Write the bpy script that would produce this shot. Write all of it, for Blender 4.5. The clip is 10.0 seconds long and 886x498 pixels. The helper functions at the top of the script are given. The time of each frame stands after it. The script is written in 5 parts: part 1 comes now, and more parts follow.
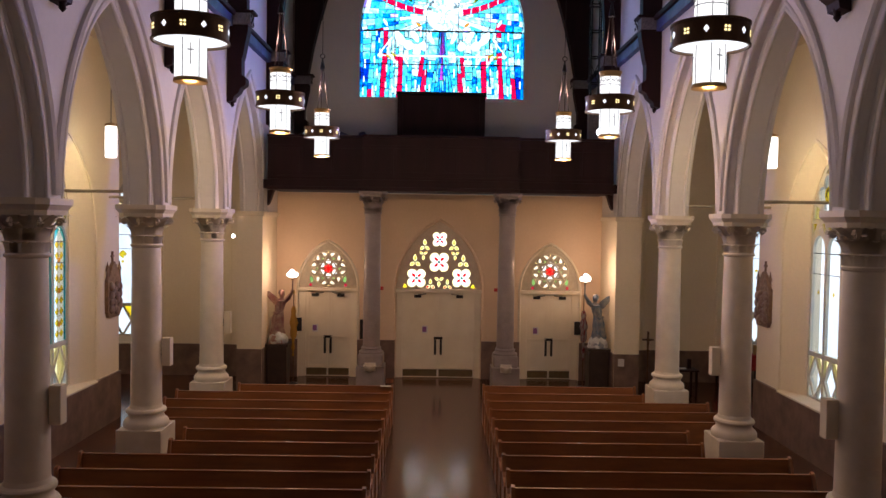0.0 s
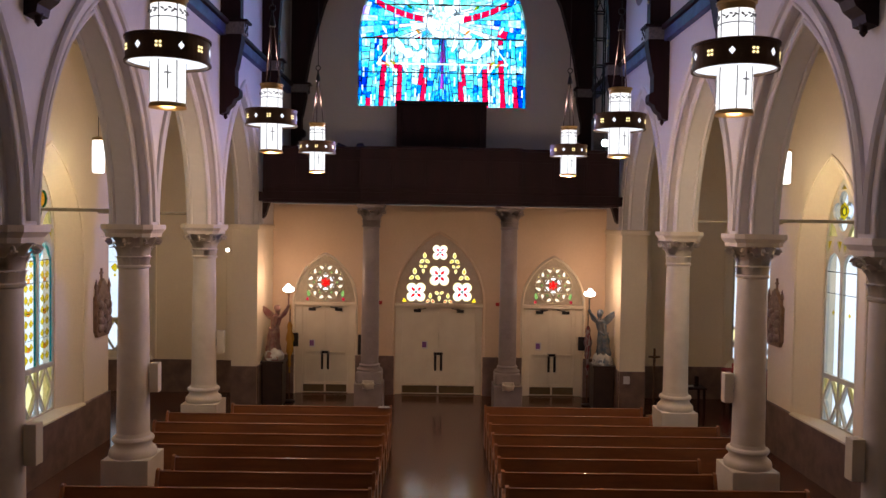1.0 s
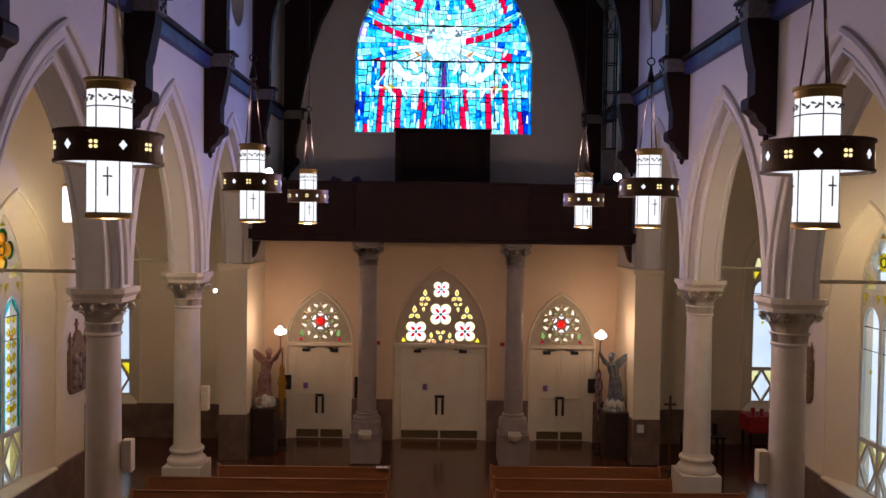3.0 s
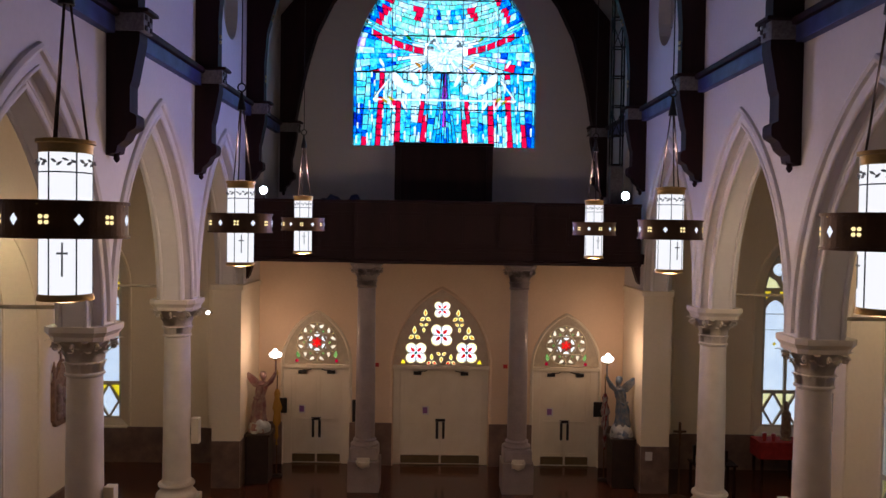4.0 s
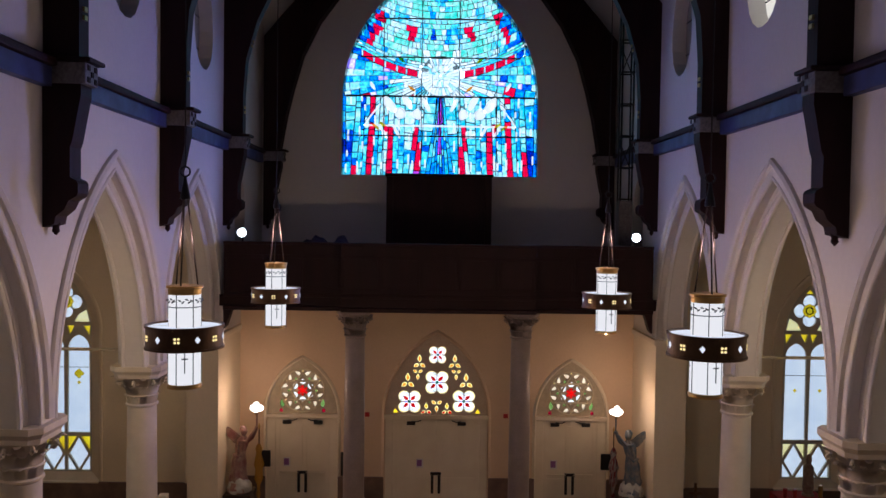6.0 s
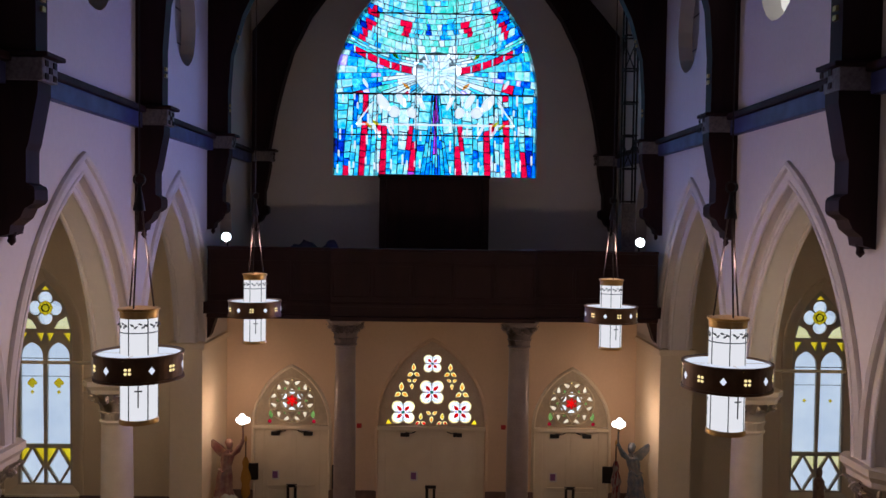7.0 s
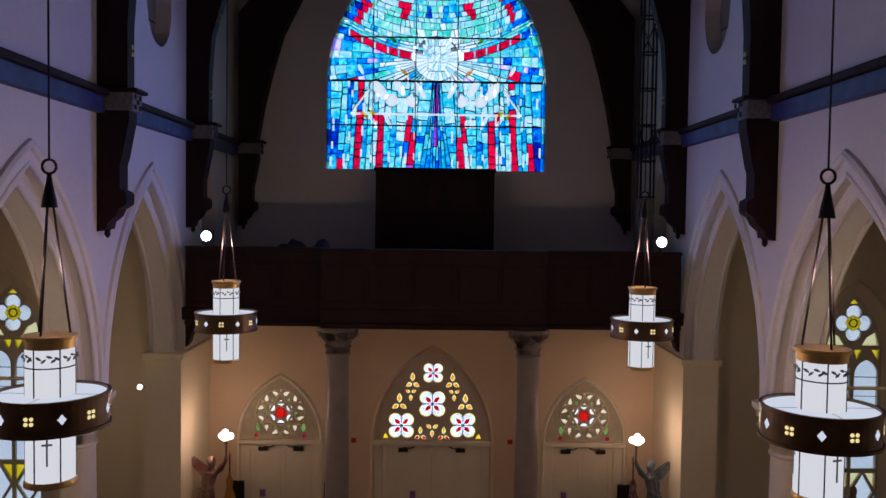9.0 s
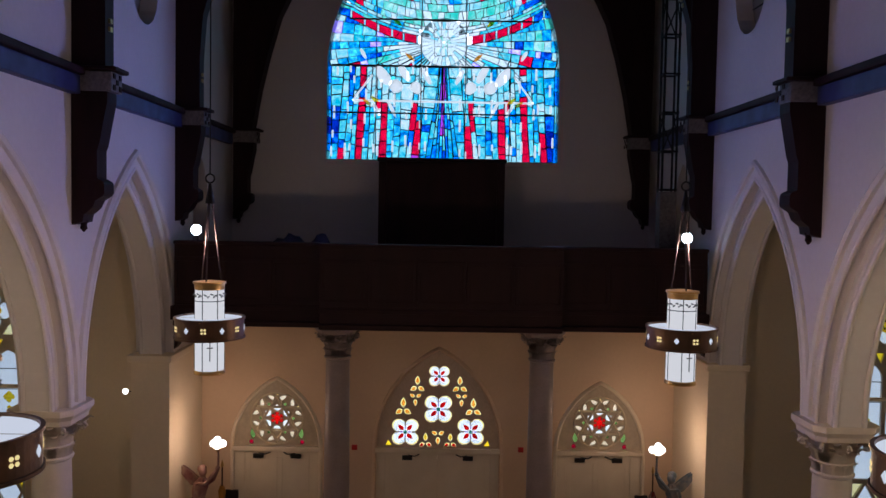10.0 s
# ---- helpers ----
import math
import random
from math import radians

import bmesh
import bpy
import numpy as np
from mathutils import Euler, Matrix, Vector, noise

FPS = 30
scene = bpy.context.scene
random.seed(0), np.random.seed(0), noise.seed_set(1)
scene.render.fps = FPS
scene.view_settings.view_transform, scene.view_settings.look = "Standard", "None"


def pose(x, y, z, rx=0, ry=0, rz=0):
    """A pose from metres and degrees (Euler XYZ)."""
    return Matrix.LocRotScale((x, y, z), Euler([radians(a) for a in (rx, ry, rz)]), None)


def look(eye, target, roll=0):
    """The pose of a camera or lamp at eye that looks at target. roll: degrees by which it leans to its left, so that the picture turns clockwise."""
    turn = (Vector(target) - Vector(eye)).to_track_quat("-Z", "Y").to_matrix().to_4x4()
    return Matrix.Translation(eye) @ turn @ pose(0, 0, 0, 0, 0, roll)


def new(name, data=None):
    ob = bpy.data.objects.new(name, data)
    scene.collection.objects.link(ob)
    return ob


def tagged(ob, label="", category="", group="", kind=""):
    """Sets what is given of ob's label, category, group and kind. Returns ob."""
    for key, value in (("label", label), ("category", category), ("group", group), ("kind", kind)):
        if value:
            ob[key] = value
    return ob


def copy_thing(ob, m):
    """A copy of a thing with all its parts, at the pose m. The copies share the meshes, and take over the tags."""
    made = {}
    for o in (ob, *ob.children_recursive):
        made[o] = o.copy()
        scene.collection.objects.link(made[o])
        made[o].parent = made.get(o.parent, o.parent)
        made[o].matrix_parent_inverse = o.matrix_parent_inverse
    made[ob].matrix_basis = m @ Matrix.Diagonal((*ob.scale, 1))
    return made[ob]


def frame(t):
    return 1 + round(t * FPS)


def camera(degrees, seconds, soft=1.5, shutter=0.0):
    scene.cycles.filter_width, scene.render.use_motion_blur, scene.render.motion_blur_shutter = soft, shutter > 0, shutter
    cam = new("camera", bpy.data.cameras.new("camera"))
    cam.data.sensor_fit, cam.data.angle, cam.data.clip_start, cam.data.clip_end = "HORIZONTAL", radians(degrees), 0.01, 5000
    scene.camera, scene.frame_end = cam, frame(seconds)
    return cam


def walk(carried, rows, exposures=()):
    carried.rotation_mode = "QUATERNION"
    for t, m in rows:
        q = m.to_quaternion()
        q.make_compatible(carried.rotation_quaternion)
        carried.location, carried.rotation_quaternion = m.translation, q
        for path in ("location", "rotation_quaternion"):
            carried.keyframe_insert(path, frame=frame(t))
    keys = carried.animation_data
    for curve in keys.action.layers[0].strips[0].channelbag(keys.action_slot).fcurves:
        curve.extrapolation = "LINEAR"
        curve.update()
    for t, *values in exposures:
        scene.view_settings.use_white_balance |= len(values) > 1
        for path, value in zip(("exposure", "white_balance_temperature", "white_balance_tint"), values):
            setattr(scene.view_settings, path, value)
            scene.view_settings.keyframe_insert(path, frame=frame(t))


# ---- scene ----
cam = camera(58.0, 10.0)
PATH = [
    (0, (-0.101, -0.555, 4.956), (-0.084, 1.443, 4.888), 0.9),
    (0.5, (-0.101, -0.252, 5.1), (-0.085, 1.747, 5.035), 0.9),
    (1, (-0.1, 0.094, 5.268), (-0.084, 2.093, 5.206), 0.9),
    (1.5, (-0.107, 0.45, 5.461), (-0.091, 2.45, 5.401), 0.9),
    (2, (-0.131, 0.793, 5.691), (-0.113, 2.792, 5.634), 0.9),
    (2.5, (-0.157, 1.135, 5.949), (-0.14, 3.134, 5.894), 0.8),
    (4, (-0.234, 2.266, 6.716), (-0.213, 4.265, 6.661), 0.9),
    (4.5, (-0.283, 2.685, 6.957), (-0.264, 4.684, 6.901), 0.9),
    (5, (-0.272, 3.082, 7.223), (-0.253, 5.081, 7.166), 0.8),
    (5.5, (-0.191, 3.498, 7.533), (-0.171, 5.497, 7.473), 0.8),
    (6, (-0.118, 3.914, 7.814), (-0.096, 5.913, 7.751), 0.8),
    (7.5, (0.014, 5.172, 7.963), (0.038, 7.171, 7.891), 0.8),
    (8, (0.015, 5.572, 7.961), (0.039, 7.571, 7.887), 0.8),
    (8.5, (-0.001, 5.98, 7.972), (0.022, 7.978, 7.896), 0.9),
    (9, (-0.016, 6.342, 7.983), (0.007, 8.34, 7.904), 0.8),
    (9.5, (-0.055, 6.947, 7.978), (-0.036, 8.945, 7.898), 0.9),
    (10, (-0.114, 7.47, 7.975), (-0.096, 9.468, 7.88), 1.0),
]
walk(cam, [(t, look(eye, target, roll)) for t, eye, target, roll in PATH],
     exposures=[(0, 0.74, 6000, 10), (1, 0.58, 5950, 10), (2.5, 0.34, 5850, 10), (4, 0.12, 5750, 10), (5.5, -0.06, 5740, 10), (8, -0.29, 5710, 10), (10, -0.47, 5660, 10)])

# ---- world and light ----
world = bpy.data.worlds.new("world")
scene.world = world
world.use_nodes = True
sky = world.node_tree.nodes.new("ShaderNodeTexSky")
sky.sky_type, sky.sun_disc = 'NISHITA', False
sky.sun_elevation, sky.sun_rotation = radians(35), radians(200)
world.node_tree.links.new(sky.outputs[0], world.node_tree.nodes["Background"].inputs[0])
world.node_tree.nodes["Background"].inputs[1].default_value = 0.1
LAMP_GLOW, AISLE_GLOW, WINDOW_GLOW, FRONT_GLOW = 0.94, 1.8, 1.0, 4.9
EASTWARD = -0.2                                    # the east side stands slightly nearer than the west
NAVE_X, NAVE_Y, NAVE_Z = (-2.46, 2.43), (7.11, 11.45, 15.78), 6.23   # nave pendants
AISLE_X, AISLE_Y = (-7.0, 7.0), (16.44, 12.12)                             # aisle pendants


def bulb(name, at, watts, color, radius=0.08, kind='POINT', target=None, cone=120):
    data = bpy.data.lights.new(name, kind)
    data.energy, data.color, data.shadow_soft_size = watts, color, radius
    ob = new(name, data)
    ob.matrix_world = look(at, target) if target else pose(*at)
    if kind == 'SPOT':
        data.spot_size, data.spot_blend = radians(cone), 0.6
    return ob


WARM, COOL = (1.0, 0.64, 0.36), (0.34, 0.36, 1.0)
for x in NAVE_X:
    for y in NAVE_Y:
        ye = y + (-0.15 if x > 0 else 0)
        # under the foot, stands in for the shade's light; stronger towards the doors
        bulb("pendant_bulb", (x, ye, NAVE_Z - 0.09), {7.11: 3, 11.45: 14, 15.78: 116}[y], WARM)
        # added uplight above the cap, where the pendant has no bulb
        bulb("pendant_bulb", (x, ye, NAVE_Z + 1.4), {7.11: 2, 11.45: 15, 15.78: 32}[y], (1.0, 0.70, 0.66))
for x in AISLE_X:
    for y in AISLE_Y:
        bulb("aisle_bulb", (x, y, 6.1), 24 if y > 14 else 6, (1.0, 0.73, 0.36))
bulb("pier_bulb", (-5.97, 22.5, 4.42), 32, (1.0, 0.68, 0.40), 0.05)
for side in (-1, 1):
    bulb("torch_bulb", (side * 4.31, 22.85, 3.62), 34, (1.0, 0.60, 0.36), 0.07)
    bulb("gallery_spot", (side * 4.47, 21.9, 7.62), 1050 if side > 0 else 580, COOL, 0.08, 'SPOT', (-side * 5.1, 16.5, 9.4), 80)


# ---- materials ----
def material(name, color, rough=0.6, metal=0.0, color2=None, scale=4.0, fine=60.0, bump=0.1, emit=None, strength=0.0, coat=0.0, spec=0.5, grain=0.3, stretch=(1, 1, 1), contrast=(0.35, 0.7)):
    m = bpy.data.materials.new(name)
    m.use_nodes = True
    nt = m.node_tree
    b = nt.nodes["Principled BSDF"]
    b.inputs["Roughness"].default_value, b.inputs["Metallic"].default_value = rough, metal
    b.inputs["Coat Weight"].default_value, b.inputs["Specular IOR Level"].default_value = coat, spec
    tc = nt.nodes.new("ShaderNodeTexCoord")
    mp = nt.nodes.new("ShaderNodeMapping")
    mp.inputs["Scale"].default_value = stretch
    nt.links.new(tc.outputs["Object"], mp.inputs[0])
    n1 = nt.nodes.new("ShaderNodeTexNoise")
    n1.inputs["Scale"].default_value, n1.inputs["Detail"].default_value = scale, 6
    n2 = nt.nodes.new("ShaderNodeTexNoise")
    n2.inputs["Scale"].default_value, n2.inputs["Detail"].default_value = fine, 4
    nt.links.new(mp.outputs[0], n1.inputs["Vector"])
    nt.links.new(mp.outputs[0], n2.inputs["Vector"])
    ramp = nt.nodes.new("ShaderNodeMapRange")
    ramp.inputs[1].default_value, ramp.inputs[2].default_value = contrast
    nt.links.new(n1.outputs[0], ramp.inputs[0])
    mix = nt.nodes.new("ShaderNodeMix")
    mix.data_type = 'RGBA'
    c2 = color2 or tuple(c * 0.86 for c in color)
    mix.inputs[6].default_value, mix.inputs[7].default_value = (*color, 1), (*c2, 1)
    nt.links.new(ramp.outputs[0], mix.inputs[0])
    mix2 = nt.nodes.new("ShaderNodeMix")
    mix2.data_type, mix2.blend_type = 'RGBA', 'MULTIPLY'
    mix2.inputs[0].default_value = grain
    nt.links.new(mix.outputs[2], mix2.inputs[6])
    nt.links.new(n2.outputs[0], mix2.inputs[7])
    nt.links.new(mix2.outputs[2], b.inputs["Base Color"])
    rr = nt.nodes.new("ShaderNodeMapRange")
    rr.inputs[3].default_value, rr.inputs[4].default_value = rough * 0.8, min(1, rough * 1.2)
    nt.links.new(n1.outputs[0], rr.inputs[0])
    nt.links.new(rr.outputs[0], b.inputs["Roughness"])
    if bump:
        bp = nt.nodes.new("ShaderNodeBump")
        bp.inputs["Strength"].default_value, bp.inputs["Distance"].default_value = bump, 0.02
        nt.links.new(n2.outputs[0], bp.inputs["Height"])
        nt.links.new(bp.outputs[0], b.inputs["Normal"])
    if emit:
        b.inputs["Emission Color"].default_value, b.inputs["Emission Strength"].default_value = (*emit, 1), strength
    return m


def glow(name, color, strength):
    m = bpy.data.materials.new(name)
    m.use_nodes = True
    nt = m.node_tree
    nt.nodes.clear()
    e, o = nt.nodes.new("ShaderNodeEmission"), nt.nodes.new("ShaderNodeOutputMaterial")
    e.inputs[0].default_value, e.inputs[1].default_value = (*color, 1), strength
    nt.links.new(e.outputs[0], o.inputs[0])
    return m


def glass(name, color, color2=None, scale=3.0):
    """Coloured window glass: light passes tinted, with a slight gloss."""
    m = bpy.data.materials.new(name)
    m.use_nodes = True
    nt = m.node_tree
    nt.nodes.clear()
    t, g, x, o = (nt.nodes.new("ShaderNode" + k) for k in ("BsdfTransparent", "BsdfGlossy", "MixShader", "OutputMaterial"))
    tc, n, mix = nt.nodes.new("ShaderNodeTexCoord"), nt.nodes.new("ShaderNodeTexNoise"), nt.nodes.new("ShaderNodeMix")
    info = nt.nodes.new("ShaderNodeObjectInfo")
    mix.data_type = 'RGBA'
    n.inputs["Scale"].default_value, n.inputs["Detail"].default_value = scale, 3
    mix.inputs[6].default_value, mix.inputs[7].default_value = (*color, 1), (*(color2 or color), 1)
    add = nt.nodes.new("ShaderNodeMath")
    add.operation = 'MULTIPLY_ADD'
    nt.links.new(tc.outputs["Object"], n.inputs["Vector"])
    mr = nt.nodes.new("ShaderNodeMapRange")
    mr.inputs[1].default_value, mr.inputs[2].default_value = 0.35, 0.65
    nt.links.new(n.outputs[0], mr.inputs[0])
    geo, both, frac = nt.nodes.new("ShaderNodeNewGeometry"), nt.nodes.new("ShaderNodeMath"), nt.nodes.new("ShaderNodeMath")
    frac.operation = 'FRACT'
    nt.links.new(info.outputs["Random"], both.inputs[0])
    nt.links.new(geo.outputs["Random Per Island"], both.inputs[1])
    nt.links.new(both.outputs[0], frac.inputs[0])
    nt.links.new(frac.outputs[0], add.inputs[0])
    add.inputs[1].default_value = 0.42
    half = nt.nodes.new("ShaderNodeMath")
    half.operation = 'MULTIPLY'
    half.inputs[1].default_value = 0.58
    nt.links.new(mr.outputs[0], half.inputs[0])
    nt.links.new(half.outputs[0], add.inputs[2])
    nt.links.new(add.outputs[0], mix.inputs[0])
    nt.links.new(mix.outputs[2], t.inputs[0])
    g.inputs["Roughness"].default_value = 0.25
    x.inputs[0].default_value = 0.06
    nt.links.new(t.outputs[0], x.inputs[1])
    nt.links.new(g.outputs[0], x.inputs[2])
    nt.links.new(x.outputs[0], o.inputs[0])
    return m


PLASTER = material("cream plaster", (0.85, 0.75, 0.57), 0.75, color2=(0.79, 0.68, 0.50), scale=0.5, fine=14, bump=0.015, grain=0.1)
PLASTER_UP = material("pale upper plaster", (0.74, 0.70, 0.68), 0.75, color2=(0.68, 0.64, 0.63), scale=0.5, fine=12, bump=0.015, grain=0.1)
PEACH = material("peach painted wall", (0.72, 0.55, 0.38), 0.7, color2=(0.66, 0.49, 0.33), scale=0.6, fine=14, bump=0.015, grain=0.1)
STONE = material("pale painted stone", (0.75, 0.67, 0.56), 0.45, color2=(0.65, 0.57, 0.47), scale=2.5, fine=30, bump=0.05, grain=0.1)
MARBLE = material("grey veined marble", (0.40, 0.33, 0.31), 0.35, color2=(0.33, 0.27, 0.255), scale=3, fine=30, bump=0.05)
DADO = material("brown marble dado", (0.25, 0.165, 0.13), 0.4, color2=(0.14, 0.09, 0.075), scale=3, fine=30, bump=0.05)
DARKWOOD = material("dark stained timber", (0.026, 0.007, 0.009), 0.6, color2=(0.015, 0.005, 0.006), spec=0.2, scale=3, fine=40, bump=0.1, stretch=(1, 1, 0.2))
# the cool light falling on the wall beams is put into this blue
BEAM = material("dark blue painted timber", (0.045, 0.06, 0.20), 0.5, color2=(0.03, 0.035, 0.12), scale=3, fine=40, bump=0.1)
PEW = material("varnished oak pew", (0.33, 0.12, 0.036), 0.42, color2=(0.20, 0.066, 0.022), scale=5, fine=50, bump=0.08, coat=0.12, stretch=(0.15, 1, 1))
FLOOR = material("polished dark red floor", (0.12, 0.036, 0.018), 0.17, color2=(0.08, 0.027, 0.016), scale=0.8, fine=18, bump=0.008, spec=0.7)
WHITEPAINT = material("cream white paint", (0.82, 0.74, 0.58), 0.45, color2=(0.75, 0.66, 0.50), scale=2, fine=40, bump=0.04, grain=0.1)
BRONZE = material("dark bronze", (0.17, 0.09, 0.045), 0.42, 0.5, color2=(0.10, 0.052, 0.026), scale=9, fine=60, bump=0.1)
GOLD = material("brass rim", (0.65, 0.42, 0.15), 0.35, 0.9, scale=9, fine=60, bump=0.05)
BLACK = material("black metal", (0.02, 0.018, 0.018), 0.45, 0.3, scale=9, fine=60, bump=0.05)
GREYLINE = material("grey painted line", (0.22, 0.20, 0.19), 0.6, scale=9, fine=60, bump=0.0)
LEAD = material("lead came", (0.02, 0.022, 0.025), 0.6, 0.2, scale=9, fine=60, bump=0.05)
CARVED = material("grey carved oak", (0.22, 0.20, 0.21), 0.6, color2=(0.12, 0.11, 0.12), scale=20, fine=60, bump=0.2)
NAVYCLOTH = material("dark blue cloth", (0.03, 0.03, 0.09), 0.8, color2=(0.02, 0.02, 0.05), scale=6, fine=60, bump=0.2)
DARKROD = material("dark brass rod", (0.05, 0.03, 0.02), 0.6, 0.3, scale=9, fine=60, bump=0.05)
ROBE_ROSE = material("faded rose painted plaster", (0.25, 0.09, 0.09), 0.5, color2=(0.42, 0.31, 0.25), scale=6, fine=40, bump=0.1)
ROBE_BLUE = material("faded blue painted plaster", (0.06, 0.13, 0.22), 0.5, color2=(0.32, 0.29, 0.27), scale=6, fine=40, bump=0.1)
PALEROCK = material("pale grey painted rock", (0.60, 0.62, 0.60), 0.6, color2=(0.42, 0.42, 0.40), scale=7, fine=40, bump=0.15)
PEDESTAL = material("dark brown pedestal", (0.05, 0.028, 0.02), 0.45, color2=(0.03, 0.018, 0.014), scale=4, fine=40, bump=0.08)
YELLOWCLOTH = material("yellow flag cloth", (0.50, 0.26, 0.03), 0.8, color2=(0.5, 0.26, 0.03), scale=6, fine=60, bump=0.15)
REDCLOTH = material("red altar cloth", (0.45, 0.02, 0.02), 0.8, color2=(0.3, 0.015, 0.015), scale=6, fine=60, bump=0.15)
REDPLASTIC = material("red glass and plastic", (0.55, 0.02, 0.02), 0.35, color2=(0.4, 0.015, 0.015), scale=6, fine=60, bump=0.02)
RELIEF = material("gilded brown frame", (0.28, 0.17, 0.10), 0.5, color2=(0.16, 0.09, 0.05), scale=12, fine=60, bump=0.2)
RELIEF2 = material("painted carving", (0.34, 0.26, 0.20), 0.55, color2=(0.20, 0.10, 0.08), scale=9, fine=60, bump=0.2)
STRIPES = material("striped flag cloth", (0.20, 0.02, 0.03), 0.8, color2=(0.32, 0.28, 0.28), scale=3, fine=60, bump=0.15, stretch=(6, 6, 1.2), contrast=(0.48, 0.52))
SPOTGLOW = glow("lit spotlight lens", (0.85, 0.94, 1.0), 20.0)
TORCHGLOW = glow("lit torch globe", (1.0, 0.90, 0.80), 6.0)
AISLEGLASS = glow("lit aisle glass", (1.0, 0.92, 0.82), AISLE_GLOW)
PIERCED = glow("warm light through piercings", (1.0, 0.75, 0.30), 1.2)
# clerestory panes: daylight is put into one as emission, the rest stay dim
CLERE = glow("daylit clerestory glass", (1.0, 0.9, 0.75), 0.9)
UNLITPANE = material("dull yellowed glass", (0.30, 0.27, 0.20), 0.3, color2=(0.22, 0.20, 0.15), scale=3, fine=40, bump=0.05)
LAMPGLASS = glow("lit opal glass", (1.0, 0.93, 0.88), LAMP_GLOW)
LAMPTOP = glow("lit lamp diffuser", (0.95, 0.94, 0.98), 0.9)
DAY = glow("daylight outside", (0.95, 0.97, 0.97), WINDOW_GLOW)
DAYF = glow("daylight behind the west window", (0.86, 0.92, 1.0), FRONT_GLOW)
DAYD = glow("daylight behind the doors", (1.0, 0.95, 0.86), 1.9)


# ---- builders ----
def link_mesh(name, bm, mat, smooth=False):
    bmesh.ops.recalc_face_normals(bm, faces=bm.faces)
    me = bpy.data.meshes.new(name)
    bm.to_mesh(me)
    bm.free()
    me.materials.append(mat)
    if smooth:
        me.polygons.foreach_set("use_smooth", [True] * len(me.polygons))
        me.set_sharp_from_angle(angle=radians(40))
    return me


def part(name, bm, mat, parent=None, label="", at=None, smooth=False):
    ob = new(name, link_mesh(name, bm, mat, smooth))
    if parent:
        ob.parent = parent
    if at:
        ob.location = at
    return tagged(ob, label)


def share(name, me, parent, m):
    ob = new(name, me)
    ob.parent = parent
    ob.matrix_local = m
    return ob


def thing(name, label, category, at=(0, 0, 0), group="", kind=""):
    ob = new(name)
    ob.location = at
    ob.empty_display_size = 0.1
    return tagged(ob, label, category, group, kind)


def box(bm, x0, x1, y0, y1, z0, z1, bevel=0.0):
    v = bmesh.ops.create_cube(bm, size=1, matrix=Matrix.Translation(((x0 + x1) / 2, (y0 + y1) / 2, (z0 + z1) / 2)) @ Matrix.Diagonal((x1 - x0, y1 - y0, z1 - z0, 1)))["verts"]
    if bevel:
        e = list({e for q in v for e in q.link_edges})
        bmesh.ops.bevel(bm, geom=e, offset=bevel, segments=2, affect='EDGES', profile=0.6)
    return bm


def boxed(*a, bevel=0.0):
    return box(bmesh.new(), *a, bevel=bevel)


def lathe(bm, prof, n=32, c=(0, 0)):
    """Turn a profile of (radius, z) round the vertical through c."""
    rings = []
    for r, z in prof:
        rings.append([bm.verts.new((c[0] + r * math.cos(2 * math.pi * k / n), c[1] + r * math.sin(2 * math.pi * k / n), z)) for k in range(n)])
    for a, b in zip(rings, rings[1:]):
        for k in range(n):
            bm.faces.new((a[k], a[(k + 1) % n], b[(k + 1) % n], b[k]))
    bm.faces.new(rings[0][::-1])
    bm.faces.new(rings[-1])
    return bm


def slab(bm, pts, axis, lo, hi):
    """Extrude an outline of (u, z) along 'x' (u is y) or 'y' (u is x)."""
    def at(u, z, d):
        return (d, u, z) if axis == 'x' else (u, d, z)
    a = [bm.verts.new(at(u, z, lo)) for u, z in pts]
    b = [bm.verts.new(at(u, z, hi)) for u, z in pts]
    bm.faces.new(a)
    bm.faces.new(b[::-1])
    n = len(pts)
    for k in range(n):
        bm.faces.new((a[k], b[k], b[(k + 1) % n], a[(k + 1) % n]))
    return bm


def arch(s, zs, r, n=14):
    """Half of a pointed arch: (du, z) from the springing up to the apex."""
    top = math.acos((r - s) / r)
    return [(r * math.cos(top * k / n) - (r - s), zs + r * math.sin(top * k / n)) for k in range(n + 1)]


def opening(s, z0, zs, r, n=14):
    """Half outline of an arched opening from the middle of its sill to its apex."""
    return [(0, z0), (s, z0)] + arch(s, zs, r, n)


def pierced(bm, axis, lo, hi, u0, u1, z0, z1, holes):
    """A wall with arched openings; holes: (centre, half outline), in order along u."""
    cuts = [u0] + [c for c, _ in holes] + [u1]
    for i in range(len(cuts) - 1):
        a, b = cuts[i], cuts[i + 1]
        pts = []
        if i < len(holes):
            h = [(b - du, z) for du, z in holes[i][1]]
            lower = [(b, z0)] if h[0][1] > z0 + 1e-4 else []
            right = lower + [p for p in h] + [(b, z1)]
        else:
            right = [(b, z0), (b, z1)]
        if i > 0:
            h = [(a + du, z) for du, z in holes[i - 1][1]]
            lower = [(a, z0)] if h[0][1] > z0 + 1e-4 else []
            left = lower + [p for p in h] + [(a, z1)]
        else:
            left = [(a, z0), (a, z1)]
        pts = right + left[::-1]
        out = []
        for p in pts:
            if not out or abs(p[0] - out[-1][0]) + abs(p[1] - out[-1][1]) > 1e-5:
                out.append(p)
        slab(bm, out, axis, lo, hi)
    return bm


